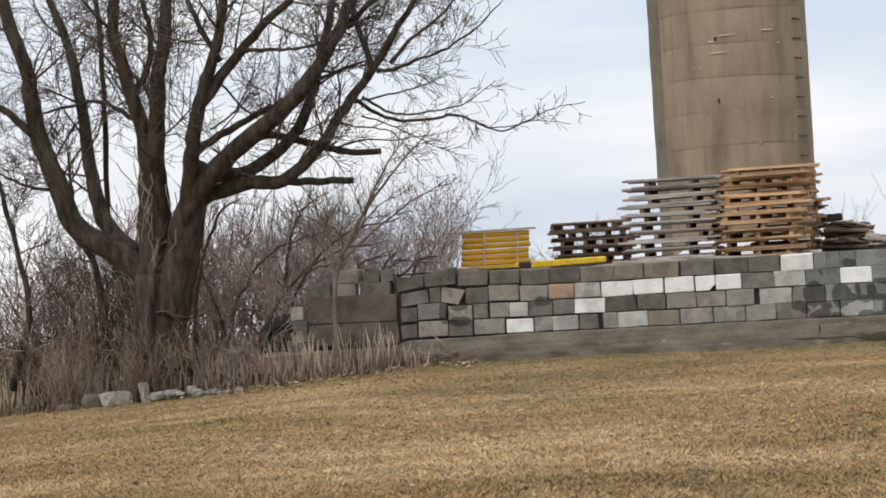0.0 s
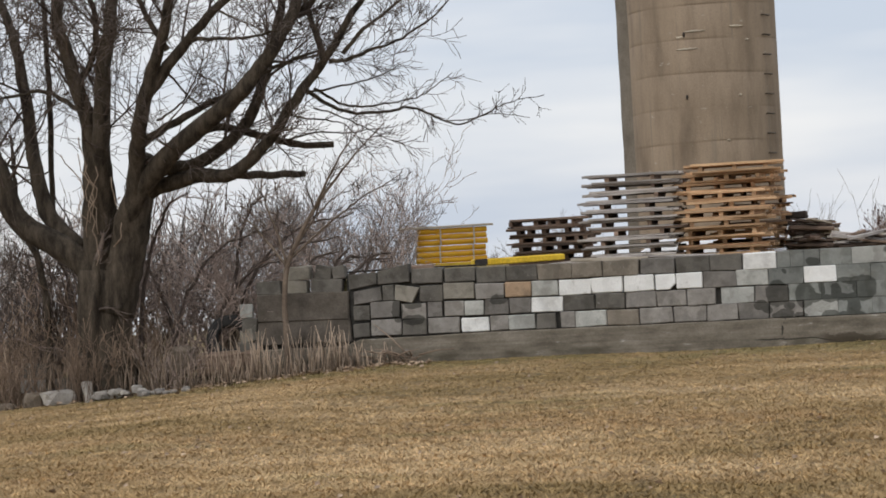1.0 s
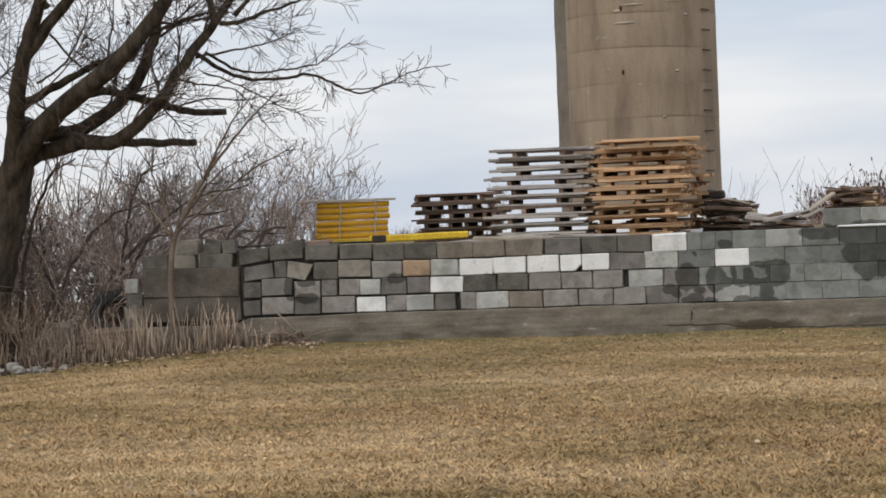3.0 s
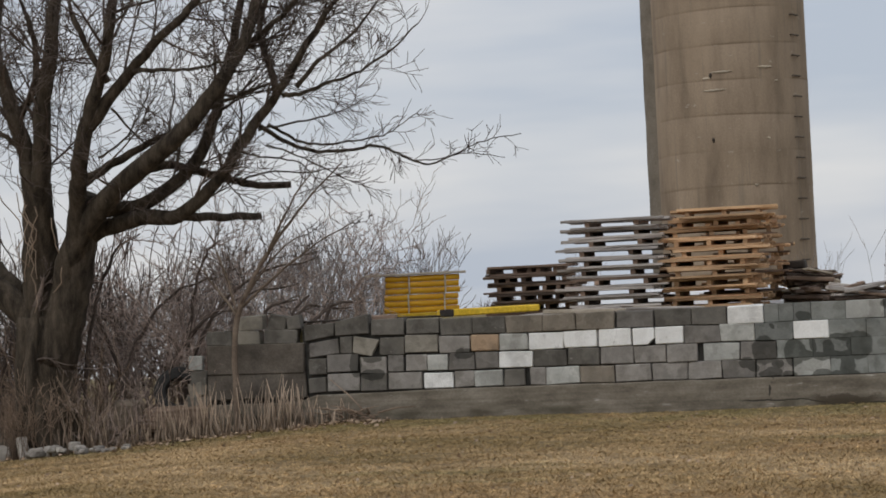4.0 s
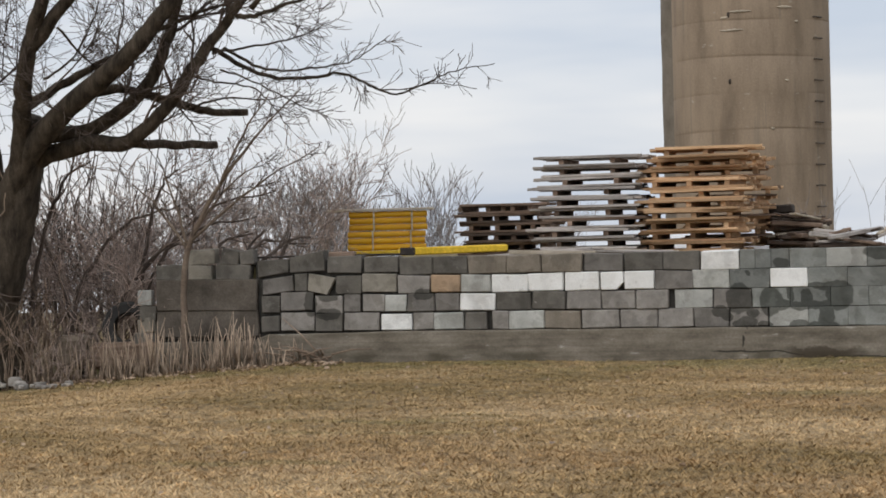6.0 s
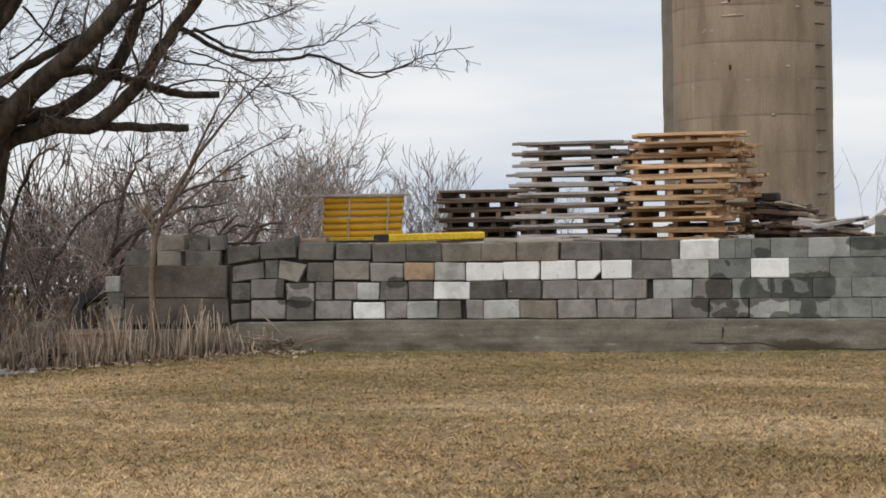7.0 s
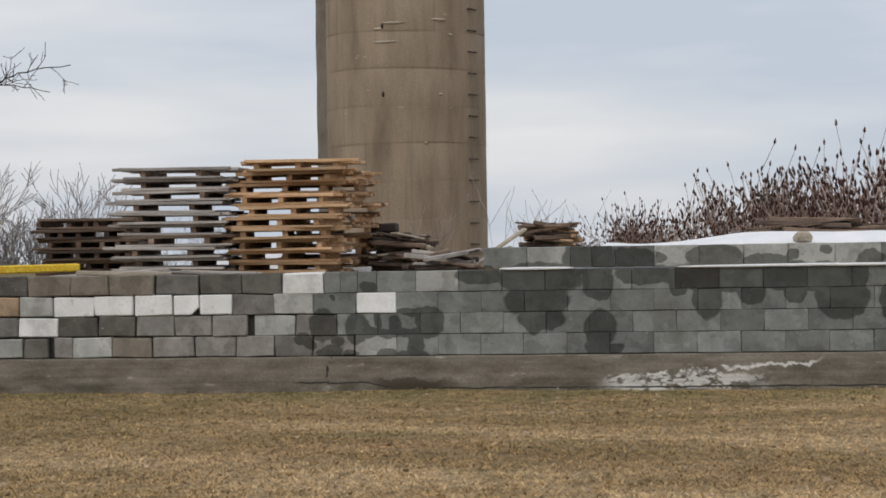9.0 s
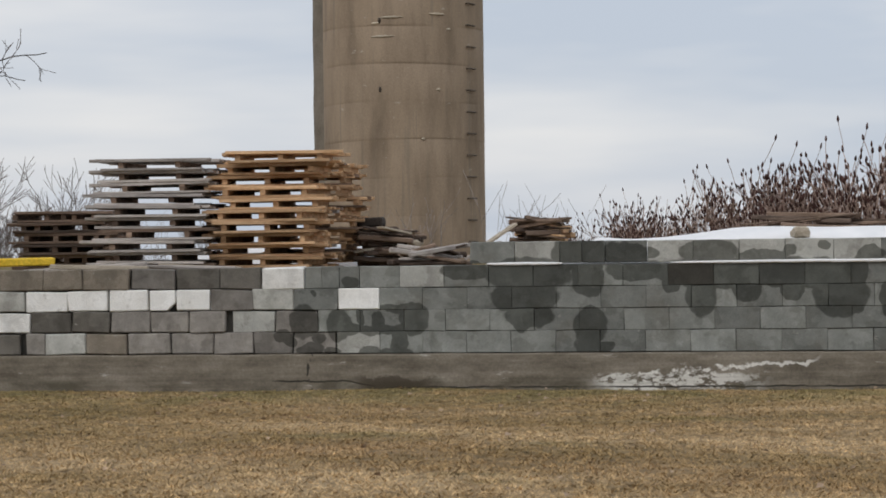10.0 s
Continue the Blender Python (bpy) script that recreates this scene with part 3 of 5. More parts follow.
# ---- silo ----
def silo():
    cx, cy, rad, top = -2.9, 34.2, 2.19, 20.0
    base = tagged(new("silo"), "tall brown-grey poured concrete silo with climbing rungs", "silo")
    base.location = (cx, cy, -0.1)
    # poured lifts, each stepping a little from the last
    r = random.Random(2)
    verts, faces, sides, rows, grow_at = [], [], 64, [], 0.0
    z = 0.0
    while z < top:
        grow = r.uniform(0.0, 0.007)
        rows += [(z, rad + grow + 0.004), (z + 0.05, rad + grow), (z + 0.965, rad + grow + 0.002), (z + 0.98, rad - 0.006)]
        z += 1.0
    for z, q in rows:
        for k in range(sides):
            a = 2 * math.pi * k / sides
            w = q + 0.006 * noise.noise((math.cos(a) * 2, math.sin(a) * 2, z * 1.2))
            if q < rad:
                w = rad + grow_at - 0.03 * max(0.0, noise.noise((math.cos(a) * 1.5 + 5, math.sin(a) * 1.5, z * 3)) + 0.1)
            grow_at = q - rad if q > rad - 0.003 else grow_at
            verts.append((w * math.cos(a), w * math.sin(a), z + 0.02 * math.sin(2 * a + z)))
    for i in range(len(rows) - 1):
        for k in range(sides):
            j = (k + 1) % sides
            faces.append((i * sides + k, i * sides + j, (i + 1) * sides + j, (i + 1) * sides + k))
    faces.append(tuple((len(rows) - 1) * sides + k for k in range(sides)))
    shell = mesh_of("shell", verts, faces, SILO)
    shell.polygons.foreach_set("use_smooth", [True] * len(shell.polygons))
    put("shell", shell, base)
    # unloading chute behind
    chute = []
    for k in range(20):
        chute.append((k * 1.0, 0.72 + 0.015 * (k % 2)))
    lines = [([(-1.95, 1.05, z) for z, _ in chute], [q for _, q in chute])]
    put("chute", tubes("chute", lines, CHUTE_GREY, 28), base, None, "narrow concrete chute on its back")
    a0 = radians(61)
    for i in range(30):
        z = 1.28 + 0.577 * i
        rr = rad + 0.07
        c = lambda da, q: (q * math.sin(a0 + da), -q * math.cos(a0 + da), z)
        line = [c(-0.075, rad - 0.02), c(-0.075, rr), c(0.075, rr), c(0.075, rad - 0.02)]
        put("rung", tubes("rung", [(line, [0.022] * 4)], RUNG_IRON, 5), base)
    # pale patch scars and rusted tie holes on the shell
    for dz, da, w in ((6.7, -0.13, 0.3), (7.2, -0.02, 0.28), (7.29, 0.54, 0.2), (7.05, -0.22, 0.1), (5.3, 0.55, 0.05), (6.9, 0.7, 0.06), (4.0, 0.35, 0.05)):
        scar = [((rad + 0.006) * math.sin(da + w * (k / 8 - 0.5)), -(rad + 0.006) * math.cos(da + w * (k / 8 - 0.5)), dz + 0.012 * math.sin(3 * k)) for k in range(9)]
        put("patch", tubes("patch", [(scar, [0.012 + 0.022 * math.sin(math.pi * k / 8) for k in range(9)])], WOOD_PALE, 6), base, None, "pale mortar patch")
    for dz in (7.12, 5.31):
        put("hole", tubes("hole", [([((rad + 0.002) * math.sin(-0.165), -(rad + 0.006) * math.cos(-0.165), dz + 0.07 * k) for k in (-1, 0, 1)], [0.02, 0.042, 0.028])], IRON, 7), base, None, "dark rusted tie hole")


silo()


# ---- retaining wall ----
COURSE = 0.2
WALL_FROM, WALL_TO = -4.95, 9.0

wall = tagged(new("wall_south", bm_mesh("wall_south", box_bm(WALL_TO - WALL_FROM, 0.12, 0.84), MORTAR)), "dry-laid retaining wall of mixed concrete blocks", "wall", kind="structure")
wall.location = ((WALL_FROM + WALL_TO) / 2, 0.115, 0.67)
BLOCK_MESH = {}


def block(x0, x1, z0, col, tilt=0.0, y=0.0, height=0.0, parent=None):
    col = "g" if col == "m" and x0 < 0.3 else col
    wide = round(x1 - x0 - (0.003 if x0 > 0.3 else 0.004 + 0.022 * max(0.0, ((x0 * 37.7 + z0 * 11) % 1.0) - 0.45) / 0.55 + 0.012 * (x0 < -3.4)), 3)
    height = height or (0.196 if x0 > 0.3 else 0.192 - 0.016 * (x0 < -3.4))
    key = (wide, height, col, x0 > 0.3, int(x0 * 10) % 3 if x0 > 0.3 else (int(x0 * 100), z0))
    if key not in BLOCK_MESH:
        BLOCK_MESH[key] = bm_mesh("block", box_bm(wide, 0.17, height, 0.004 if x0 > 0.3 and col != 'w' else 0.008 if x0 > -0.6 else 0.01, 0.003 if x0 > 0.3 else 0.009, len(BLOCK_MESH)), BLOCK[col])
    r = random.Random(int(x0 * 1000) + int(z0 * 777))
    m = pose((x0 + x1) / 2, y + 0.085 + r.uniform(-0.007, 0.007), z0 + height / 2 + 0.002, r.uniform(-1, 1), tilt + r.uniform(-0.4, 0.4) * (1 if x0 > 0.3 else 2.6), r.uniform(-0.8, 0.8))
    p = parent or wall
    return put("block", BLOCK_MESH[key], p, p.matrix_basis.inverted() @ m)


def course(z, spec):
    """Lays a course from a text of edges and colours: x colour x colour x; a dot leaves a gap; colour:tilt leans the block."""
    w = spec.split()
    for a, c, b in zip(w[0::2], w[1::2], w[2::2]):
        if c != ".":
            col, _, tilt = c.partition(":")
            block(float(a), float(b), z, col, float(tilt or 0))


def run_on(z, x, cols):
    for c in cols:
        block(x, x + 0.406, z, c)
        x += 0.406


course(0.91, "-3.28 d -2.90 d -2.51 b -2.08 b -1.70 b -1.25 m -0.81 d -0.40 d 0.00 w 0.40 m 0.56 m 0.72 m 0.91 m 1.28 l 1.69 m 2.10")
run_on(0.91, 2.10, "mmmmdmmmmmmmmmmm")
course(0.71, "-3.30 m -2.93 o -2.59 l -2.26 w -1.85 w -1.46 w -1.07 . -0.81 w -0.49 m -0.09 l 0.30 m 0.71 w 1.09 m 1.49 m 1.90")
run_on(0.71, 1.90, "mmmmmmmmmmmmmmmm")
course(0.51, "-3.19 m -2.88 m -2.61 w -2.21 d -1.82 d:1 -1.44 m -1.06 m -0.69 m -0.34 . -0.28 l 0.12 m 0.52 m 0.91 m 1.32 m 1.70")
run_on(0.51, 1.70, "mmmmmmmmmmmmmmmmmm")
course(0.31, "-4.89 d -4.66 . -3.515 w -3.13 m -2.90 l -2.56 d -2.30 . -2.25 m -2.07 l -1.68 b -1.28 m -0.87 m -0.46 m -0.09 m 0.28 m 0.69 l 1.09 m 1.49 m 1.89")
run_on(0.31, 1.89, "mmmmmmmmmmmmmmmmm")
course(1.12, "1.93 m 2.34 l 2.75 m 2.95 m 3.16 m 3.54 l 3.95 l 4.36 l 4.77 l 5.20 l 5.62 m 6.02 l 6.43 m 6.84 m 7.25 m 7.65 m 8.06 m 8.46")


def uneven_block(col, *corners):
    """A rough block of the leaning west stretch by the corners of its face, clockwise from the upper west one."""
    pts = list(zip(corners[0::2], corners[1::2]))
    k = len(pts)
    mx, mz = sum(p[0] for p in pts) / k, sum(p[1] for p in pts) / k
    r = random.Random(int(mx * 991) + int(mz * 733))
    bm = bmesh.new()
    tip = r.uniform(-0.006, 0.006)
    front = [bm.verts.new((x - mx, -0.085 + tip * (1 if z > mz else -1) + r.uniform(-0.004, 0.004), z - mz)) for x, z in pts]
    back = [bm.verts.new((x - mx, 0.085, z - mz)) for x, z in pts]
    bm.faces.new(front)
    bm.faces.new(back[::-1])
    for i in range(k):
        bm.faces.new((front[i], back[i], back[(i + 1) % k], front[(i + 1) % k]))
    bmesh.ops.recalc_face_normals(bm, faces=bm.faces[:])
    bmesh.ops.bevel(bm, geom=bm.edges[:], offset=0.007, segments=1, affect="EDGES", clamp_overlap=True)
    put("block", bm_mesh("block", bm, BLOCK[col]), wall, wall.matrix_basis.inverted() @ pose(mx, 0.085 + r.uniform(-0.014, 0.006), mz))


uneven_block("d", -4.914, 1.102, -4.545, 1.115, -4.556, 0.967, -4.912, 0.913)
uneven_block("d", -4.536, 1.128, -4.133, 1.203, -4.129, 0.977, -4.534, 0.961)
uneven_block("d", -4.093, 1.129, -3.698, 1.137, -3.708, 0.943, -4.097, 0.953)
uneven_block("d", -3.677, 1.116, -3.283, 1.118, -3.294, 0.945, -3.678, 0.948)
uneven_block("g", -4.857, 0.887, -4.507, 0.932, -4.491, 0.762, -4.855, 0.721)
uneven_block("d", -4.479, 0.947, -4.332, 0.951, -4.336, 0.755, -4.480, 0.757)
uneven_block("t", -4.312, 0.950, -4.005, 0.895, -4.108, 0.711, -4.331, 0.760)
uneven_block("d", -3.999, 0.918, -3.708, 0.917, -3.715, 0.715, -4.014, 0.718)
uneven_block("t", -3.700, 0.938, -3.308, 0.927, -3.315, 0.732, -3.704, 0.736)
uneven_block("d", -4.870, 0.708, -4.657, 0.706, -4.661, 0.523, -4.874, 0.525)
uneven_block("g", -4.645, 0.745, -4.262, 0.749, -4.280, 0.546, -4.647, 0.542)
uneven_block("g", -4.252, 0.702, -3.932, 0.699, -3.937, 0.502, -4.253, 0.515)
uneven_block("g", -3.913, 0.715, -3.727, 0.708, -3.731, 0.521, -3.917, 0.523)
uneven_block("g", -3.694, 0.712, -3.446, 0.705, -3.450, 0.522, -3.701, 0.524)
uneven_block("l", -3.441, 0.700, -3.197, 0.697, -3.206, 0.520, -3.445, 0.522)
uneven_block("g", -4.650, 0.523, -4.259, 0.520, -4.266, 0.320, -4.652, 0.322)
uneven_block("d", -4.242, 0.504, -3.936, 0.512, -3.941, 0.310, -4.252, 0.312)
uneven_block("g", -3.917, 0.512, -3.518, 0.509, -3.523, 0.316, -3.922, 0.318)
uneven_block("w", -1.062, 0.902, -0.822, 0.905, -0.818, 0.79, -0.895, 0.716, -1.060, 0.716)


def footing():
    """Cast strip under the blocks, with a broken top edge and a painted ledge shade."""
    bm = bmesh.new()
    n = 90
    rows = []
    for i in range(n + 1):
        x = -6.15 + (9.0 + 6.15) * i / n
        zt = 0.305 + 0.006 * noise.noise((x * 2, 0, 0)) - 0.02 * (1 - step(-4.4, -3.2, x)) - 0.08 * (1 - step(-5.0, -4.9, x))
        yf = -0.028 + 0.012 * noise.noise((x * 1.1, 4, 0)) - 0.02 * step(0.35, 0.7, x)
        mid = 0.12 + 0.03 * noise.noise((x * 1.7, 9, 0))
        rows.append([bm.verts.new(q) for q in ((x, 0.2, -1.2), (x, yf - 0.01, -1.2), (x, yf - 0.008, mid), (x, yf, zt - 0.012), (x, yf + 0.012, zt), (x, 0.2, zt))])
    for a, b in zip(rows, rows[1:]):
        for k in range(5):
            bm.faces.new((a[k], b[k], b[k + 1], a[k + 1]))
    bm.faces.new(rows[0][::-1])
    bm.faces.new(rows[-1])
    bmesh.ops.recalc_face_normals(bm, faces=bm.faces[:])
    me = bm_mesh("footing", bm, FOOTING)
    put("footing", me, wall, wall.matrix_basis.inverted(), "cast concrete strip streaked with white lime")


footing()


def cast_wall():
    """Older cast stretch at the west end, with loose blocks on it."""
    old = tagged(new("wall_west"), "older cast concrete wall end with a dark face", "wall", kind="structure")
    old.location = (-5.53, 0.1, 0.2)
    put("panel", bm_mesh("panel", box_bm(1.22, 0.2, 0.30, 0.012, 0.008, 3), OLD_CONCRETE), old, pose(0.0, 0.005, 0.21))
    # dark box set into the open joint in place of its own shade
    put("packing", bm_mesh("packing", box_bm(1.18, 0.12, 0.2), MORTAR), old, pose(0.0, 0.03, 0.0), "dark filler standing for the shade in the open joint")
    put("panel", bm_mesh("panel", box_bm(1.2, 0.2, 0.35, 0.014, 0.006, 4), OLD_CONCRETE), old, pose(0.0, -0.004, 0.528, 0, 0.6))
    inv = old.matrix_basis
    for x0, x1, z, c, tilt in ((-6.14, -5.8, 0.9, "d", 0), (-5.76, -5.45, 0.895, "t", 1), (-5.42, -4.99, 0.895, "d", 3), (-5.78, -5.4, 1.07, "t", -2), (-5.36, -5.12, 1.06, "d", 9), (-5.13, -4.95, 1.05, "d", -8)):
        block(x0, x1, z, c, tilt, 0.005, 0.17, old)


cast_wall()


# ---- snow ----
def snow_bank(name, label, x0, x1, y0, y1, height, seed):
    """A low bank of snow with a soft uneven back."""
    nx, ny = 70, 14
    verts = []
    for j in range(ny + 1):
        for i in range(nx + 1):
            u, v = i / nx, j / ny
            x, y = x0 + (x1 - x0) * u, y0 + (y1 - y0) * v
            h = height(x) * math.sin(math.pi * min(1, 0.16 + 0.84 * v)) ** 0.6 + 0.02 * noise.noise((x * 2.2, y * 2.2, seed)) if 0 < v < 1 else 0.0
            verts.append((x, y, 1.0 + max(0.0, h)))
    w = nx + 1
    faces = [(j * w + i, j * w + i + 1, (j + 1) * w + i + 1, (j + 1) * w + i) for j in range(ny) for i in range(nx)]
    me = mesh_of(name, verts, faces, SNOW)
    me.polygons.foreach_set("use_smooth", [True] * len(me.polygons))
    return tagged(new(name, me), label, "snow")


def east_snow(x):
    return 0.2 + 0.15 * step(2.8, 3.15, x) + 0.09 * step(3.2, 5.6, x) + 0.025 * math.sin(3.1 * x)


snow_bank("snow_bank", "white snow bank heaped behind the block wall", 2.75, 8.8, 0.19, 1.6, east_snow, 2.0)
snow_bank("snow_patch", "old snow lying behind the stacked pallets", -2.1, 0.9, 4.2, 6.4, lambda x: 0.3 * step(-2.1, -1.4, x) * (1 - step(0.1, 0.9, x)), 5.0)


def snow_ledge(x0, x1):
    n = 24
    line = [((x0 + (x1 - x0) * i / n), -0.012 + 0.004 * noise.noise((i * 0.7, x0, 0)), 1.118 + 0.004 * noise.noise((i * 0.5, x0, 3))) for i in range(n + 1)]
    rad = [0.005 + 0.010 * math.sin(math.pi * i / n) ** 0.4 for i in range(n + 1)]
    tagged(new("snow_ledge", tubes("snow_ledge", [(line, rad)], SNOW, 6)), "thin line of snow on a ledge of the wall", "snow")


snow_ledge(2.08, 2.78)
snow_ledge(3.75, 6.6)


# ---- yellow bundles ----
def yellow_bundle(x, y, z, layers, yaw):
    b = tagged(new("tube_bundle"), "bundle of bright yellow plastic tubes tied with white straps", "tube bundle", "stacked tube bundles")
    b.matrix_basis = pose(x, y, z, 0, 0, yaw)
    long, d = 0.91, 0.078
    for k in range(layers):
        for j in range(4):
            r = random.Random(k * 7 + j)
            off = r.uniform(-0.012, 0.012)
            line = [(-long / 2 + off, 0, 0), (-long / 2 + 0.008 + off, 0, 0), (long / 2 - 0.008 + off, 0, 0), (long / 2 + off, 0, 0)]
            put("tube", tubes("tube", [(line, [d / 2 - 0.011, d / 2 - 0.003, d / 2 - 0.003, d / 2 - 0.011])], YELLOW, 14), b, pose(0, (j - 1.5) * d, d / 2 + k * d * 0.985))
    for sx in (-0.2, 0.25):
        h = layers * d + 0.003
        w = 2 * d + 0.004
        bm = bmesh.new()
        ring = [(-w, 0.0), (w, 0.0), (w, h), (-w, h)]
        for s in (-0.009, 0.009):
            for yy, zz in ring:
                bm.verts.new((s, yy, zz))
        bm.verts.ensure_lookup_table()
        for k in range(4):
            bm.faces.new((bm.verts[k], bm.verts[(k + 1) % 4], bm.verts[4 + (k + 1) % 4], bm.verts[4 + k]))
        bmesh.ops.solidify(bm, geom=bm.faces[:], thickness=-0.003)
        put("strap", bm_mesh("strap", bm, STRAP), b, pose(sx + 0.03 * (layers % 2), 0, 0), "white strap")


yellow_bundle(-3.97, 1.85, 1.165, 3, 19.5)
yellow_bundle(-3.95, 1.86, 1.40, 3, 18.0)


def beam(name, a, b, w, h, mat, label, category, group=""):
    """A squared length of timber or plastic between two ends, its edges eased."""
    a, b = Vector(a), Vector(b)
    d = b - a
    ob = tagged(new(name, bm_mesh(name, box_bm(d.length, w, h, min(w, h) * 0.16, min(w, h) * 0.05, int(abs(a.x) * 100)), mat)), label, category, group)
    yaw, rise = math.atan2(d.y, d.x), math.atan2(d.z, math.hypot(d.x, d.y))
    ob.matrix_basis = Matrix.Translation((a + b) / 2) @ Euler((0, -rise, yaw)).to_matrix().to_4x4()
    return ob


beam("yellow_beam", (-4.3, 1.6, 1.135), (-3.5, 1.88, 1.135), 0.2, 0.06, LEMON, "yellow painted beam lying under the tube bundles", "beam")
beam("yellow_beam", (-3.42, 0.55, 1.16), (-2.36, 1.22, 1.17), 0.13, 0.08, LEMON, "long worn yellow beam resting on the wall top", "beam")
beam("plank", (-4.62, 1.58, 1.646), (-3.42, 1.98, 1.65), 0.26, 0.03, WOOD_PALE, "pale sawn plank on top of the yellow bundles", "plank")
beam("bracket", (-3.34, 0.3, 1.165), (-3.18, 0.3, 1.165), 0.06, 0.085, IRON, "dark iron bracket lying on the wall top", "bracket")
tagged(new("iron_pipe", tubes("iron_pipe", [([(-5.0, 0.13, 1.135), (-4.4, 0.2, 1.14), (-3.3, 0.3, 1.135)], [0.012] * 3)], IRON, 8)), "thin dark iron pipe along the wall top", "pipe")
beam("timber", (-4.2, 0.24, 1.145), (-3.85, 0.26, 1.145), 0.09, 0.07, WOOD_DARK, "short dark timber offcut on the wall top", "timber")


def dead_branches():
    r = random.Random(41)
    for k in range(5):
        x, y = -5.45 + 0.15 * k + r.uniform(-0.05, 0.05), r.uniform(0.3, 0.6)
        p = [Vector((x, y, 1.08)), Vector((x + r.uniform(-0.1, 0.25), y + 0.05, 1.22 + r.uniform(0, 0.1))), Vector((x + r.uniform(0.1, 0.5), y + 0.1, 1.3 + r.uniform(-0.1, 0.2)))]
        line = curve_through(p, 4, 0.01, r)
        twigs = [(line, [0.024 - 0.012 * i / (len(line) - 1) for i in range(len(line))])]
        wood = tagged(new("dead_branch", tubes("dead_branch", twigs, TWIG, 6)), "dark dead branch lying on the wall top", "branch", "dead branches on the wall")
        for _ in range(4):
            side = []
            sprout(side, r, line[r.randrange(3, 8)], turned((line[-1] - line[0]).normalized(), 0.8, r), 0.3, 0.009, 0, (2,), 0.05, 0.15, 0.004)
            put("twig", tubes("twig", side, TWIG, 4), wood)


dead_branches()


# ---- pallets ----
PALLET_H = 0.118
BOARDS = {}


def board_mesh(lx, ly, lz, mat, seed=0):
    key = (lx, ly, lz, mat.name, seed)
    if key not in BOARDS:
        BOARDS[key] = bm_mesh("deck_board", box_bm(lx, ly, lz, 0.003, 0.005, seed + int(lx * 100)), mat)
    return BOARDS[key]


def pallet(mat, other, label, group, wide=1.22, deep=1.02, stringers=(-0.36, 0.02, 0.30), seed=0, low=5):
    p = tagged(new("pallet"), label, "pallet", group)
    r = random.Random(seed)
    for k in range(7):
        lx = wide - (0.1 * (r.random() < 0.2))
        put("deck_board", board_mesh(round(lx, 2), 0.115, 0.032, other if r.random() < 0.18 else mat, k % 3), p, pose(r.uniform(-0.07, 0.07), -deep / 2 + 0.06 + k * (deep - 0.12) / 6, PALLET_H - 0.016, r.uniform(-2, 2), r.uniform(-0.7, 0.7), r.uniform(-1.2, 1.2)))
    for k in range(low):
        put("bottom_board", board_mesh(round(wide - r.choice((0.0, 0.03, 0.08)) - 0.12 * (k == 0) * (seed % 2), 2), 0.11, 0.026, other if r.random() < 0.3 else mat, k % 3), p, pose(r.uniform(-0.03, 0.03), -deep / 2 + 0.06 + k * (deep - 0.12) / (low - 1), 0.013, 0, r.uniform(-0.5, 0.5), r.uniform(-0.6, 0.6)))
    for x in stringers:
        put("stringer", board_mesh(0.055, round(deep - 0.05, 2), PALLET_H - 0.059, mat if mat is not WOOD_GREY else other, 5), p, pose(x, 0.02, PALLET_H / 2 - 0.003))
    return p


def stack(kinds, x, y, z, count, seed, shift=0.03, turn=1.6, lean=0.0):
    r = random.Random(seed)
    for k in range(count):
        m = pose(x + r.uniform(-shift, shift) + lean * k, y + r.uniform(-shift, shift), z + k * (PALLET_H + 0.0015), r.uniform(-0.2, 0.2), r.uniform(-0.3, 0.3), r.uniform(-turn, turn) + (180 if k % 4 == 2 else 0))
        kind = kinds[k % len(kinds)]
        if k < len(kinds):
            kind.matrix_basis = m
        else:
            copy_thing(kind, m)


BASE = 1.09
for x, y in ((-2.8, 3.1), (-1.47, 1.85), (-0.28, 1.95)):
    low = BASE - 0.035 if x < -2 else BASE - 0.005 if x < -1 else BASE - 0.065
    for dy in (0.0, 0.75):
        beam("sleeper", (x - 0.62, y + dy, low), (x + 0.62, y + dy + 0.01, low), 0.12, 0.09, WOOD_DARK, "dark timber sleeper under a stack of pallets", "timber", "sleepers under the pallets")
stack([pallet(WOOD_GREY, WOOD_DARK, "weathered grey wooden pallet in a tall stack", "grey pallet stack", w, 1.0, (-0.33, 0.27), q, 3) for q, w in ((1, 1.24), (2, 1.2), (3, 1.26))], -1.51, 2.22, BASE + 0.04, 9, 3, 0.06, 1.8, -0.004)
stack([pallet(WOOD_NEW, WOOD_GREY if q == 12 else WOOD_NEW, "fresh orange-brown wooden pallet in a tall stack", "brown pallet stack", w, 1.0, (-0.42, 0.02, 0.42), q) for q, w in ((11, 1.2), (12, 1.26), (13, 1.16))], -0.29, 2.3, BASE - 0.02, 10, 8, 0.13, 7.5)
stack([pallet(WOOD_DARK, SCRAP_DARK, "old dark brown wooden pallet in a low stack", "dark pallet stack", w, 1.0, st, q, 7) for q, w, st in ((21, 1.12, (-0.46, -0.3, 0.0, 0.2, 0.46)), (22, 1.0, (-0.44, -0.12, 0.1, 0.33, 0.45)), (23, 1.16, (-0.5, -0.38, -0.2, 0.07, 0.4)), (24, 1.06, (-0.4, -0.25, -0.05, 0.27, 0.48)), (25, 1.1, (-0.5, -0.15, 0.04, 0.16, 0.38)))], -2.86, 3.5, BASE + 0.01, 5, 5, 0.09, 7.0, -0.012)
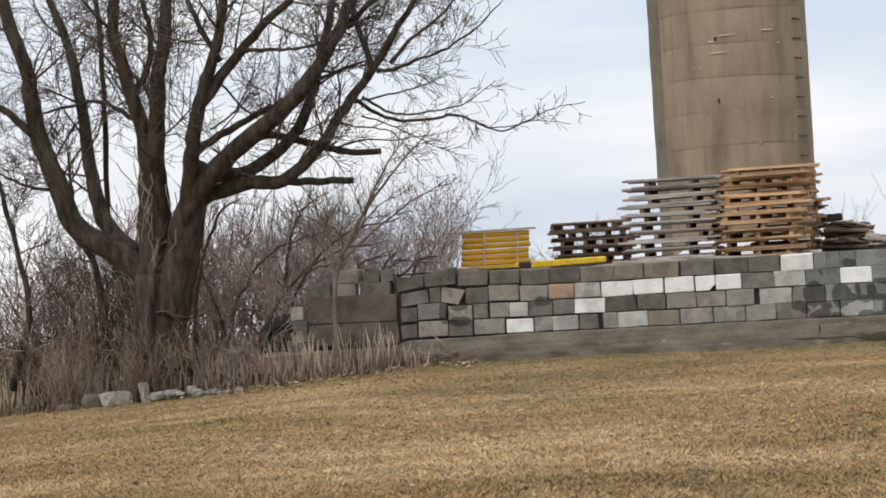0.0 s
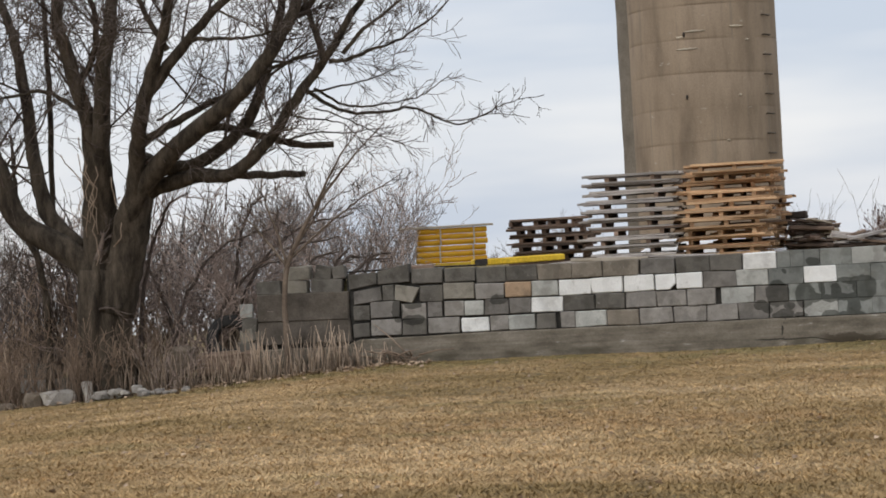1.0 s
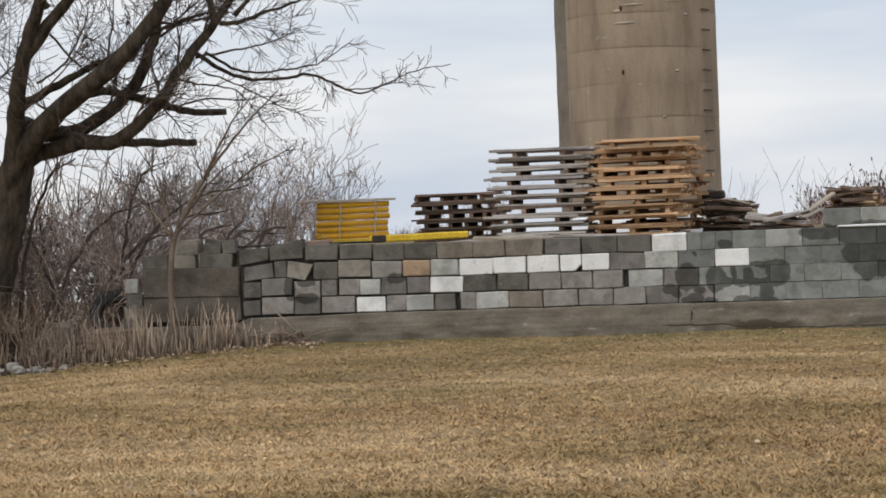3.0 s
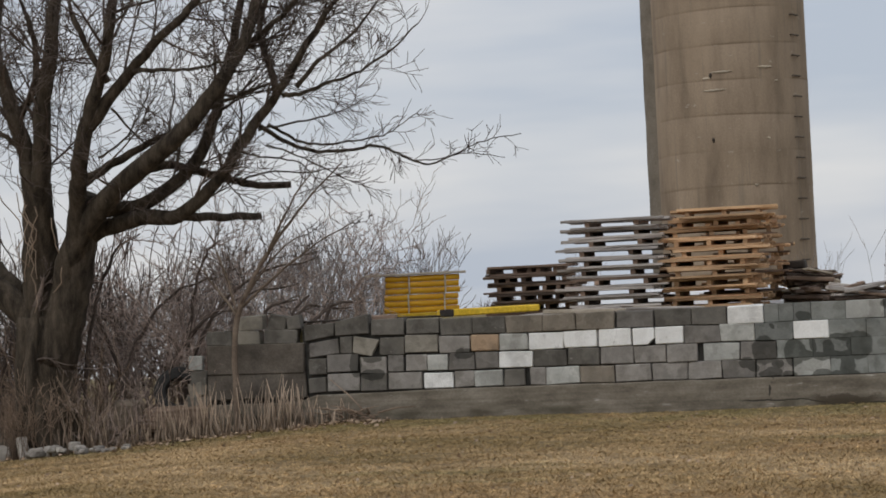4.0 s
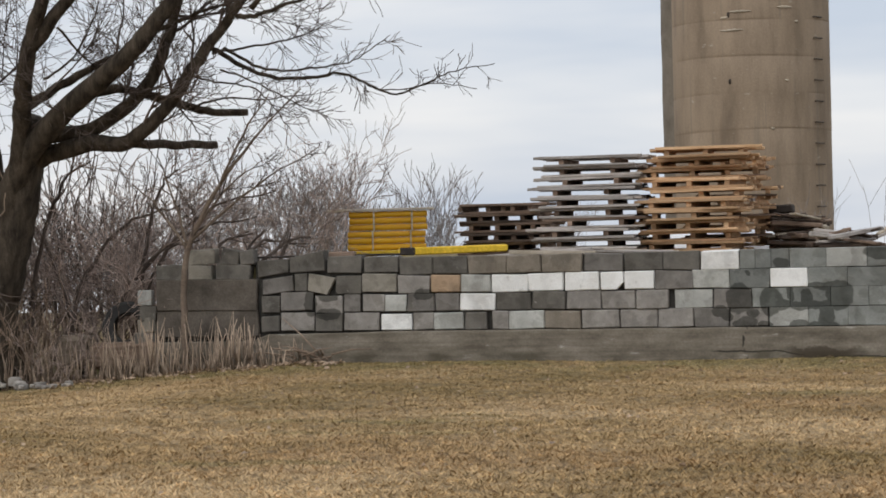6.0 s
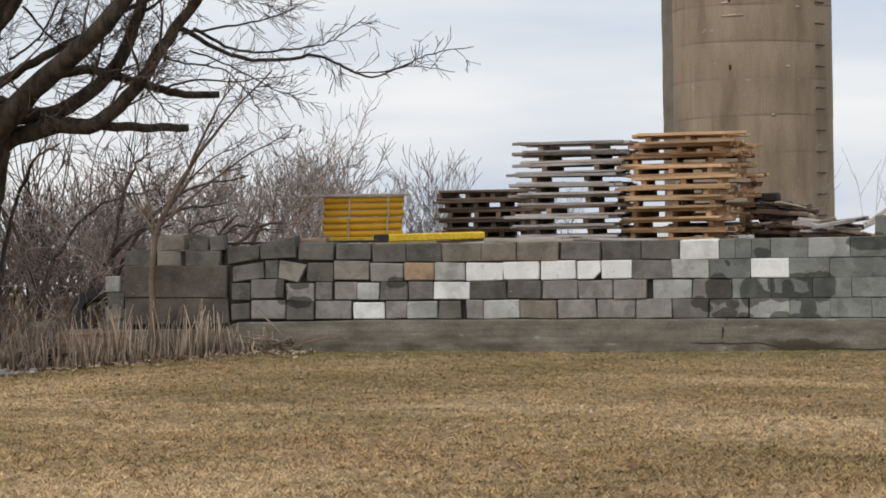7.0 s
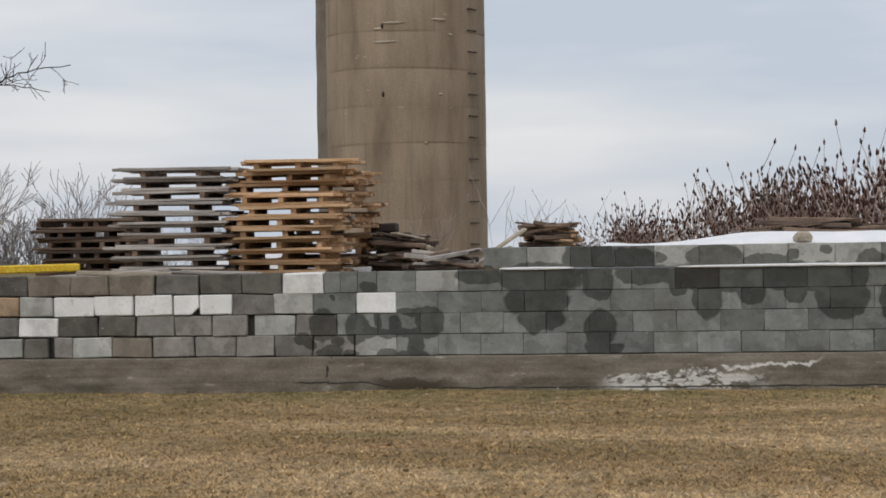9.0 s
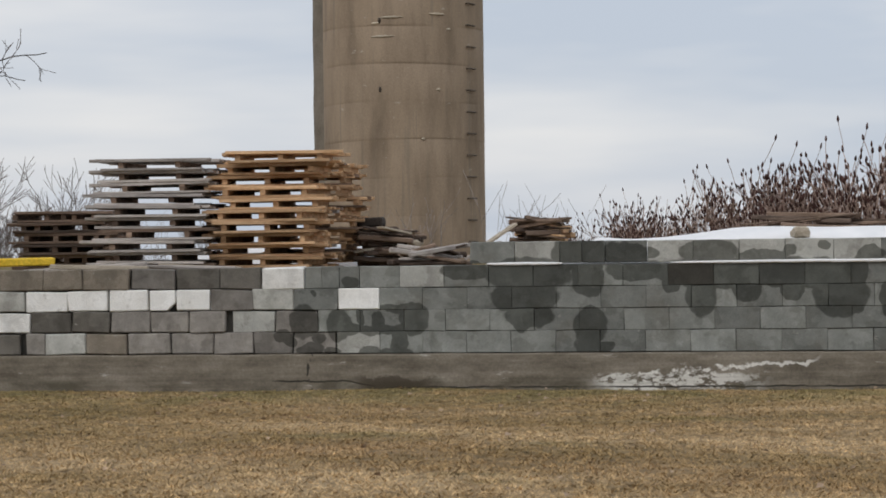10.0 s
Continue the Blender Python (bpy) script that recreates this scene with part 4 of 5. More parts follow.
stack([pallet(WOOD_NEW, WOOD_DARK, "weathered pallet in a stack behind the brown one", "rear pallet stack", 1.0, 1.0, (-0.38, 0.0, 0.38), q) for q in (31, 32)], -0.08, 3.5, BASE + 0.01, 9, 12, 0.09, 6.0)


def scrap_boards(x0, x1, y0, y1, z0, layers, per, mats, seed, long=(0.5, 1.1), label="broken weathered board in a loose heap of scrap wood"):
    r = random.Random(seed)
    for k in range(layers):
        for _ in range(per):
            ln = r.uniform(*long)
            x = r.uniform(x0, max(x0 + 0.01, x1 - ln))
            y = r.uniform(y0, y1)
            z = z0 + 0.012 + k * 0.044
            t = r.uniform(-0.05, 0.05) * min(1.0, 0.4 + 0.3 * k)
            yw = r.uniform(-0.2, 0.2)
            beam("board", (x, y - yw, z - t), (x + ln, y + yw, z + t), r.uniform(0.06, 0.13), r.choice((0.018, 0.025, 0.03, 0.045, 0.055)), r.choice(mats), label, "board", "scrap boards")


beam("sleeper", (0.4, 3.3, 1.075), (1.5, 3.35, 1.075), 0.12, 0.08, WOOD_DARK, "dark timber sleeper under the scrap wood", "timber")
scrap_boards(0.38, 1.12, 2.9, 3.7, 1.12, 8, 7, (SCRAP_DARK, WOOD_DARK, SCRAP_DARK, WOOD_DARK, SCRAP_DARK, WOOD_PALE), 5, (0.25, 0.7))
scrap_boards(1.0, 1.86, 1.1, 1.9, 1.1, 4, 6, (SCRAP_DARK, WOOD_DARK, SCRAP_DARK, WOOD_GREY), 6, (0.3, 0.65))
scrap_boards(-2.6, 0.3, 0.35, 0.8, 1.06, 2, 5, (WOOD_GREY, WOOD_GREY, WOOD_PALE), 16, (0.6, 1.3), "grey scrap board lying along the wall top")
scrap_boards(1.98, 2.74, 3.9, 4.6, 1.3, 6, 6, (SCRAP_DARK, WOOD_DARK, SCRAP_DARK, WOOD_NEW, WOOD_DARK), 7, (0.35, 0.68), "old brown board in a small pile above the wall")
beam("sleeper", (1.98, 4.2, 1.16), (2.74, 4.22, 1.16), 0.6, 0.26, WOOD_DARK, "dark timber baulk under a small pile of boards", "timber")
beam("board", (1.66, 3.7, 1.2), (2.1, 3.85, 1.5), 0.14, 0.03, WOOD_PALE, "pale board leaning on the small pile", "board")
beam("board", (1.55, 3.6, 1.12), (1.95, 3.7, 1.3), 0.1, 0.03, WOOD_GREY, "grey board leaning on the small pile", "board")
scrap_boards(4.5, 6.6, 2.3, 2.7, 1.36, 5, 3, (WOOD_DARK, SCRAP_DARK, WOOD_DARK), 11, (0.6, 1.2), "brown board lying behind the snow bank")
beam("sleeper", (4.6, 2.5, 1.19), (6.6, 2.55, 1.19), 0.5, 0.34, WOOD_DARK, "dark timber baulk behind the snow bank", "timber")
beam("beam_end", (0.36, 3.3, 1.52), (0.7, 3.25, 1.54), 0.16, 0.1, IRON, "short black beam end on the scrap wood", "beam")


def boulder(name, x, y, z, sx, sy, sz, seed, mat, label, category="stone", group=""):
    bm = bmesh.new()
    bmesh.ops.create_icosphere(bm, subdivisions=2, radius=1.0)
    for v in bm.verts:
        k = 1 + 0.35 * noise.noise(v.co * 1.3 + Vector((seed * 3.1, 0, 0))) + 0.12 * noise.noise(v.co * 3.4 + Vector((0, seed, 0)))
        c = v.co * k
        v.co = Vector((sx * max(-0.8, min(0.8, c.x)), sy * max(-0.8, min(0.8, c.y)), sz * max(-0.7, min(0.7, c.z))))
    ob = tagged(new(name, bm_mesh(name, bm, mat)), label, category, group)
    ob.matrix_basis = pose(x, y, z, 0, 0, seed * 37)
    return ob


boulder("stone", 4.92, 0.2, 1.375, 0.1, 0.09, 0.075, 3, WOOD_PALE, "pale rough stone sitting in the snow on the wall")


# ---- west end: stones, tyre, rubble ----
def rubble():
    r = random.Random(21)
    for i in range(30):
        x = -8.05 + 1.25 * (i / 29) ** 1.2 + r.uniform(-0.05, 0.05)
        y = -0.8 + r.uniform(-0.13, 0.1)
        q = r.uniform(0.035, 0.085) * (1.1 - 0.4 * i / 29)
        boulder("stone", x, y, lawn_height(x, y) + 0.55 * q + 0.06 * r.random() * (i < 18), q * r.uniform(0.9, 1.7), q, q * r.uniform(0.6, 1.0), i + 1, STONE, "pale broken field stone heaped at the edge of the lawn", "stone", "stones along the lawn edge")
    boulder("stone", -8.52, -0.85, lawn_height(-8.52, -0.85) + 0.09, 0.27, 0.17, 0.14, 50, STONE, "large pale flat stone at the edge of the lawn", "stone", "stones along the lawn edge")
    boulder("stone", -8.88, -0.82, lawn_height(-8.88, -0.82) + 0.08, 0.2, 0.16, 0.15, 52, BROWN_STONE, "rounded brown stone at the edge of the lawn", "stone", "stones along the lawn edge")
    boulder("stone", -9.2, -0.9, lawn_height(-9.2, -0.9) + 0.03, 0.14, 0.1, 0.08, 53, BROWN_STONE, "small brown stone at the edge of the lawn", "stone", "stones along the lawn edge")
    beam("stone_slab", (-8.1, -0.86, lawn_height(-8.1, -0.86) - 0.03), (-8.16, -0.82, lawn_height(-8.1, -0.86) + 0.26), 0.12, 0.09, STONE, "upright grey stone slab at the edge of the lawn", "stone", "stones along the lawn edge")
    for x0, x1, z, c, tilt in ((-9.4, -9.0, -0.22, "m", 2), (-8.98, -8.6, -0.22, "d", -3), (-9.35, -8.95, -0.02, "d", 3), (-6.4, -6.22, 0.62, "l", 4), (-6.38, -6.16, 0.44, "d", 2), (-6.4, -6.16, 0.3, "t", -9), (-6.45, -6.18, 0.14, "d", 3)):
        ob = block(x0, x1, z, c, tilt, 0.1 if x0 > -7 else -0.2, 0.17, wall)
        ob.parent = None
        ob.matrix_basis = pose((x0 + x1) / 2, 0.12 if x0 > -7 else 0.0, z + 0.09, 0, tilt, tilt * 3)
        ob.name = "loose_block"
        tagged(ob, "loose concrete block tumbled at the wall end", "concrete block", "loose blocks")
    boulder("stone", -7.3, 0.3, 0.1, 0.32, 0.24, 0.27, 61, BROWN_STONE, "big brownish field stone half hidden in the brush")
    beam("sill_timber", (-7.0, 0.15, 0.05), (-6.16, 0.12, 0.07), 0.25, 0.3, WOOD_DARK, "rotten dark timber at the wall end", "timber")


rubble()


def tyre():
    t = tagged(new("tyre"), "old black tyre leaning in the brush at the wall end", "tyre")
    t.matrix_basis = pose(-6.62, 0.3, 0.36, 74, 0, 12)
    bm = bmesh.new()
    prof = [(0.17, -0.07), (0.26, -0.09), (0.3, -0.06), (0.3, 0.06), (0.26, 0.09), (0.17, 0.07), (0.16, 0.05), (0.24, 0.06), (0.24, -0.06), (0.16, -0.05)]
    n = 32
    rings = [[bm.verts.new((q * math.cos(2 * math.pi * k / n), q * math.sin(2 * math.pi * k / n), z)) for q, z in prof] for k in range(n)]
    for k in range(n):
        a, b = rings[k], rings[(k + 1) % n]
        for i in range(len(prof)):
            j = (i + 1) % len(prof)
            bm.faces.new((a[i], b[i], b[j], a[j]))
    bmesh.ops.recalc_face_normals(bm, faces=bm.faces[:])
    put("carcass", bm_mesh("carcass", bm, RUBBER), t)
    ring = [(0.165 * math.cos(2 * math.pi * k / 24), 0.165 * math.sin(2 * math.pi * k / 24), 0) for k in range(25)]
    put("rim", tubes("rim", [(ring, [0.02] * 25)], IRON, 6), t, None, "rusty wheel rim")


tyre()


# ---- the big bare tree ----
BOUGHS = []


def bough(points, r0, r1, kids=7, long=1.2):
    BOUGHS.append((points, r0, r1, kids, long))


bough([(-8.08, -0.3, -0.55), (-8.04, -0.3, 0.12), (-8.0, -0.3, 0.71), (-7.94, -0.3, 1.19)], 0.37, 0.24, 0, 1)
bough([(-8.06, -0.28, 0.79), (-8.1, -0.28, 1.39), (-8.09, -0.3, 1.98), (-8.04, -0.38, 2.58), (-7.97, -0.45, 2.94)], 0.25, 0.15, 0, 1)
bough([(-7.94, -0.3, 0.78), (-7.75, -0.32, 1.44), (-7.57, -0.36, 1.95), (-7.45, -0.42, 2.39), (-7.36, -0.5, 2.78)], 0.28, 0.15, 0, 1)
bough([(-8.02, -0.3, 1.08), (-8.06, -0.3, 1.83), (-8.0, -0.5, 2.42), (-8.01, -0.7, 3.3), (-8.1, -0.9, 3.95), (-8.19, -1.0, 4.5), (-8.07, -1.1, 5.16), (-8.07, -1.2, 5.87)], 0.145, 0.056, 12, 1.4)
bough([(-7.97, -0.3, 1.07), (-7.96, -0.3, 1.82), (-7.91, -0.5, 2.49), (-7.81, -0.7, 3.13), (-7.65, -0.9, 3.87), (-7.53, -0.93, 4.34), (-7.42, -0.97, 4.97), (-7.25, -1.0, 5.67)], 0.17, 0.056, 12, 1.4)
bough([(-7.85, -0.3, 1.06), (-7.68, -0.4, 1.81), (-7.4, -0.67, 2.45), (-7.24, -0.93, 2.94), (-7.02, -1.2, 3.42), (-6.8, -1.33, 3.85), (-6.56, -1.47, 4.42), (-6.38, -1.6, 5.08)], 0.153, 0.048, 12, 1.3)
bough([(-7.02, -1.2, 3.42), (-6.59, -1.25, 3.87), (-6.11, -1.3, 4.32), (-5.6, -1.4, 4.69), (-5.18, -1.5, 5.18)], 0.085, 0.032, 10, 1.2)
bough([(-7.41, -0.5, 2.9), (-6.72, -0.6, 3.2), (-6.07, -0.7, 3.44), (-5.58, -0.75, 3.68), (-4.97, -0.8, 3.84)], 0.06, 0.016, 7, 0.6)
bough([(-7.78, -0.3, 1.35), (-7.57, -0.5, 2.1), (-7.11, -0.7, 2.57), (-6.48, -0.9, 2.99), (-5.87, -1.1, 3.36), (-5.47, -1.1, 3.79), (-5.2, -0.9, 4.28), (-5.03, -0.7, 4.86), (-4.87, -0.5, 5.43)], 0.17, 0.048, 13, 0.95)
bough([(-7.63, -0.32, 1.74), (-7.31, -0.4, 2.49), (-6.69, -0.37, 2.62), (-6.14, -0.33, 2.96), (-5.85, -0.3, 3.44), (-5.66, -0.3, 3.94), (-5.47, -0.3, 4.58), (-5.31, -0.3, 5.22)], 0.111, 0.04, 11, 0.95)
bough([(-7.74, -0.31, 1.45), (-7.5, -0.35, 2.2), (-6.74, -0.45, 2.44), (-6.18, -0.55, 2.44), (-5.67, -0.65, 2.8), (-5.25, -0.71, 3.3), (-4.84, -0.74, 3.76), (-4.5, -0.77, 4.23), (-4.14, -0.8, 4.68)], 0.128, 0.032, 13, 0.75)
bough([(-6.15, -0.5, 2.43), (-5.92, 0.1, 2.43), (-5.56, 0.5, 2.43)], 0.055, 0.044, 0, 1)
bough([(-6.97, -0.4, 2.91), (-6.48, -0.2, 3.06), (-5.86, 0.0, 2.91), (-5.52, 0.1, 2.79), (-5.07, 0.25, 2.77)], 0.06, 0.04, 2, 0.3)
bough([(-5.28, -0.3, 3.46), (-5.16, 0.3, 3.31), (-4.98, 0.8, 3.2), (-4.57, 1.0, 3.18), (-4.27, 1.1, 3.23), (-3.99, 1.2, 3.12), (-3.71, 1.3, 2.98), (-3.35, 1.45, 3.08), (-3.09, 1.6, 3.22), (-2.57, 1.75, 3.31)], 0.03, 0.005, 22, 0.3)
bough([(-8.03, -0.3, 1.08), (-8.44, -0.35, 1.55), (-9.11, -0.4, 2.01), (-9.33, -0.45, 2.59), (-9.53, -0.5, 3.22), (-9.59, -0.57, 3.8), (-9.57, -0.65, 4.09), (-9.76, -0.73, 4.76), (-9.86, -0.8, 5.52)], 0.187, 0.072, 14, 1.4)
bough([(-9.51, -0.5, 3.19), (-9.91, -0.8, 3.65), (-10.38, -1.1, 4.05)], 0.068, 0.024, 7, 1.1)
bough([(-8.39, -0.2, 1.62), (-8.8, -0.13, 2.03), (-8.99, -0.07, 2.56), (-9.1, 0.0, 3.36), (-9.24, 0.1, 4.12), (-9.42, 0.2, 4.72), (-9.71, 0.3, 5.34)], 0.128, 0.048, 13, 1.3)
bough([(-8.73, -0.2, 5.04), (-8.88, 0.2, 4.17), (-9.06, 0.57, 3.21), (-9.26, 0.9, 1.9)], 0.034, 0.04, 6, 1.0)
bough([(-5.13, -0.3, 3.45), (-4.93, 0.3, 3.26), (-4.65, 0.7, 3.26), (-4.32, 1.0, 3.31), (-4.04, 1.15, 3.4), (-3.7, 1.3, 3.66)], 0.02, 0.005, 14, 0.3)
bough([(-3.88, 1.2, 3.04), (-3.56, 1.35, 3.04), (-3.2, 1.5, 3.1), (-2.77, 1.65, 3.02)], 0.009, 0.004, 5, 0.25)
bough([(-4.78, -0.8, 3.72), (-4.54, -0.72, 3.73), (-4.28, -0.64, 3.83), (-3.91, -0.58, 3.95), (-3.54, -0.54, 4.17), (-3.23, -0.5, 4.44)], 0.03, 0.008, 13, 0.45)
bough([(-4.6, -0.8, 3.81), (-4.23, -0.87, 4.12), (-3.84, -0.93, 4.36), (-3.48, -1.0, 4.74)], 0.03, 0.01, 11, 0.5)
bough([(-5.19, -0.5, 3.38), (-4.76, 0.0, 3.49), (-4.45, 0.3, 3.6), (-4.18, 0.5, 3.75)], 0.016, 0.005, 9, 0.35)
bough([(-4.88, -0.7, 3.77), (-5.0, -0.57, 4.15), (-5.13, -0.43, 4.54), (-5.02, -0.3, 5.12)], 0.045, 0.03, 8, 0.7)
bough([(-5.31, -0.5, 4.33), (-4.79, -0.7, 4.61), (-4.28, -0.9, 4.97)], 0.04, 0.02, 9, 0.7)
bough([(-6.34, -1.3, 4.06), (-5.98, -1.3, 4.04), (-5.61, -1.3, 4.03), (-5.16, -1.3, 4.1)], 0.03, 0.012, 6, 0.5)
bough([(-6.65, -1.3, 3.95), (-6.82, -1.4, 4.3), (-6.96, -1.5, 4.72)], 0.04, 0.03, 7, 0.8)
bough([(-8.13, -0.6, 3.68), (-7.85, -0.73, 4.02), (-7.73, -0.87, 4.43), (-7.77, -1.0, 4.85)], 0.05, 0.03, 7, 0.8)
bough([(-8.11, -0.6, 3.35), (-8.66, -0.4, 3.66), (-9.26, -0.13, 3.65), (-9.91, 0.2, 3.6)], 0.035, 0.015, 8, 0.7)
bough([(-9.29, -0.4, 2.51), (-9.68, -0.6, 2.61), (-10.08, -0.9, 2.86)], 0.03, 0.012, 7, 0.6)
bough([(-10.46, 0.1, -0.11), (-10.1, 0.03, 0.87), (-10.18, -0.03, 1.73), (-10.36, -0.1, 2.74)], 0.05, 0.03, 8, 0.8)
bough([(-8.96, -0.1, -0.16), (-9.01, 0.0, 0.83), (-9.11, 0.1, 1.43), (-9.41, 0.15, 2.07), (-9.44, 0.2, 2.61)], 0.06, 0.03, 8, 0.8)
bough([(-8.17, -0.6, -0.15), (-8.1, -0.6, 0.81), (-8.04, -0.5, 1.46)], 0.09, 0.06, 3, 0.5)
bough([(-5.61, -0.1, 2.83), (-5.24, -0.03, 2.91), (-4.81, 0.07, 2.9), (-4.27, 0.2, 2.93)], 0.016, 0.005, 10, 0.36)
bough([(-5.56, -0.3, 3.17), (-5.17, -0.25, 3.07), (-4.81, -0.2, 2.99), (-4.62, -0.1, 2.76), (-4.48, 0.0, 2.54)], 0.014, 0.004, 10, 0.36)
bough([(-5.09, -0.5, 3.2), (-4.69, -0.37, 3.02), (-4.29, -0.23, 2.79), (-4.04, -0.1, 2.67)], 0.012, 0.004, 9, 0.36)
bough([(-5.8, -0.2, 2.89), (-5.55, -0.3, 2.69), (-5.42, -0.3, 2.47)], 0.012, 0.005, 8, 0.3)
bough([(-6.77, -1.0, 3.7), (-6.54, -0.87, 3.39), (-6.29, -0.73, 3.2), (-5.95, -0.6, 3.37)], 0.016, 0.006, 10, 0.45)
bough([(-7.0, -0.9, 3.14), (-6.68, -0.9, 3.33), (-6.44, -0.87, 3.67), (-6.37, -0.8, 3.96)], 0.016, 0.006, 10, 0.45)


def big_tree():
    r = random.Random(31)
    tree = tagged(new("tree"), "large bare tree with many spreading grey-brown limbs", "tree")
    tree.location = (-8.1, -0.3, -0.35)
    root = Vector(tree.location)
    wood, twigs = [], []
    for points, r0, r1, kids, long in BOUGHS:
        line = curve_through(points, 5, 0.012, r)
        n = len(line)
        rad = [(r0 + (r1 - r0) * (i / (n - 1)) ** 0.8) * (1 + 0.09 * noise.noise((i * 0.9, r0 * 50, 0))) for i in range(n)]
        wood.append(([p - root for p in line], rad))
        for _ in range(round(kids * (0.72 if points[-1][2] > 4.3 else 0.75 if long > 0.4 else 1.0))):
            t = r.uniform(0.3, 1.0)
            i = min(int(t * (n - 1)), n - 2)
            d = (line[i + 1] - line[i]).normalized()
            sprout(twigs, r, line[i] - root, turned(d, r.uniform(0.5, 1.15), r), long * r.uniform(0.5, 1.15), min(0.022, max(0.006, rad[i] * 0.4)), 3 if long > 0.5 else 2 if long > 0.4 else 1, (3, 4, 4), 0.06, 0.12, 0.0037, (0.4, 0.95), (0.48, 0.82))
        if r1 < 0.07 and kids and long > 0.3:
            d = (line[-1] - line[-2]).normalized()
            sprout(twigs, r, line[-1] - root, d, long * 0.8, r1, 3 if r1 > 0.012 else 1, (3, 3, 4), 0.12, 0.13, 0.0037, (0.35, 0.8), (0.45, 0.75))
    # buttressed foot
    for k in range(7):
        a = 2 * math.pi * k / 7 + 0.3
        foot = [Vector((0.5 * math.cos(a), 0.42 * math.sin(a), -0.12)), Vector((0.3 * math.cos(a), 0.25 * math.sin(a), 0.18)), Vector((0.17 * math.cos(a), 0.14 * math.sin(a), 0.9)), Vector((0.12 * math.cos(a), 0.1 * math.sin(a), 1.7))]
        wood.append((curve_through(foot, 4, 0.025, r), [0.11 + 0.07 * s / 12 for s in range(13)]))
    trunk = tubes("trunk", wood, BARK, 16)
    for v in trunk.vertices:
        c = v.co
        k = 0.035 * noise.noise((c.x * 5, c.y * 5, c.z * 1.3)) + 0.015 * noise.noise((c.x * 14, c.y * 14, c.z * 3))
        k *= 1.0 - step(1.6, 3.6, c.z) * 0.85
        v.co = (c.x + k, c.y - k, c.z)
    put("trunk", trunk, tree)
    put("crown", tubes("crown", twigs, TWIG, 3), tree)
    # loose vines on the bark
    for k in range(7):
        x, z = r.uniform(-0.1, 0.4), r.uniform(1.6, 2.5)
        line, q = [], Vector((x, -0.3, z))
        for i in range(9):
            line.append(q.copy())
            q = q + Vector((r.gauss(0, 0.05), r.gauss(-0.005, 0.012), 0.11))
        put("vine", tubes("vine", [(line, [0.007] * 9)], STALK, 4), tree, None, "pale dead vine")


big_tree()


def sapling():
    r = random.Random(8)
    s = tagged(new("sapling"), "slender bare sapling in front of the wall end", "sapling")
    s.location = (-5.67, -0.3, lawn_height(-5.67, -0.3) - 0.02)
    o = Vector(s.location)
    stem = [Vector(q) - o for q in ((-5.68, -0.3, -0.12), (-5.67, -0.3, 0.43), (-5.66, -0.3, 0.95), (-5.58, -0.3, 1.33), (-5.22, -0.28, 1.95), (-4.74, -0.25, 2.52), (-4.28, -0.2, 2.97))]
    line = curve_through(stem, 5, 0.006, r)
    n = len(line)
    wood, twigs = [(line, [0.04 - 0.006 * min(1.0, 2.2 * i / (n - 1)) - 0.026 * step(0.4, 1.0, i / (n - 1)) for i in range(n)])], []
    for at, to in ((1.32, (-4.1, -0.1, 2.35)), (1.28, (-5.9, -0.4, 2.3)), (1.5, (-4.9, 0.1, 2.2)), (1.25, (-6.3, -0.2, 2.0)), (1.9, (-4.5, -0.6, 2.9))):
        p = min(line, key=lambda q: abs(q.z + o.z - at))
        e = Vector(to) - o
        c = curve_through([p, p.lerp(e, 0.5) + Vector((0, 0, 0.08)), e], 5, 0.01, r)
        wood.append((c, [0.018 - 0.013 * i / (len(c) - 1) for i in range(len(c))]))
        for k in range(5):
            i = r.randrange(2, len(c) - 1)
            sprout(twigs, r, c[i], turned((c[i + 1] - c[i]).normalized(), r.uniform(0.3, 0.8), r), r.uniform(0.22, 0.5), 0.008, 2, (3, 4), 0.1, 0.12, 0.003)
    for k in range(10):
        i = r.randrange(14, n - 1)
        sprout(twigs, r, line[i], turned((line[i + 1] - line[i]).normalized(), r.uniform(0.3, 0.9), r), r.uniform(0.22, 0.5), 0.008, 2, (3, 4), 0.1, 0.12, 0.003)
    put("trunk", tubes("trunk", wood, SAPLING_BARK, 7), s)
    put("crown", tubes("crown", twigs, TWIG, 3), s)


sapling()


# ---- brush, thicket and sumac ----
CONE = tubes("seed_head", [([(0, 0, -0.01), (0.002, 0, 0.022), (0, 0.002, 0.058), (0.003, 0, 0.1)], [0.008, 0.024, 0.02, 0.004])], SUMAC_CONE, 6)


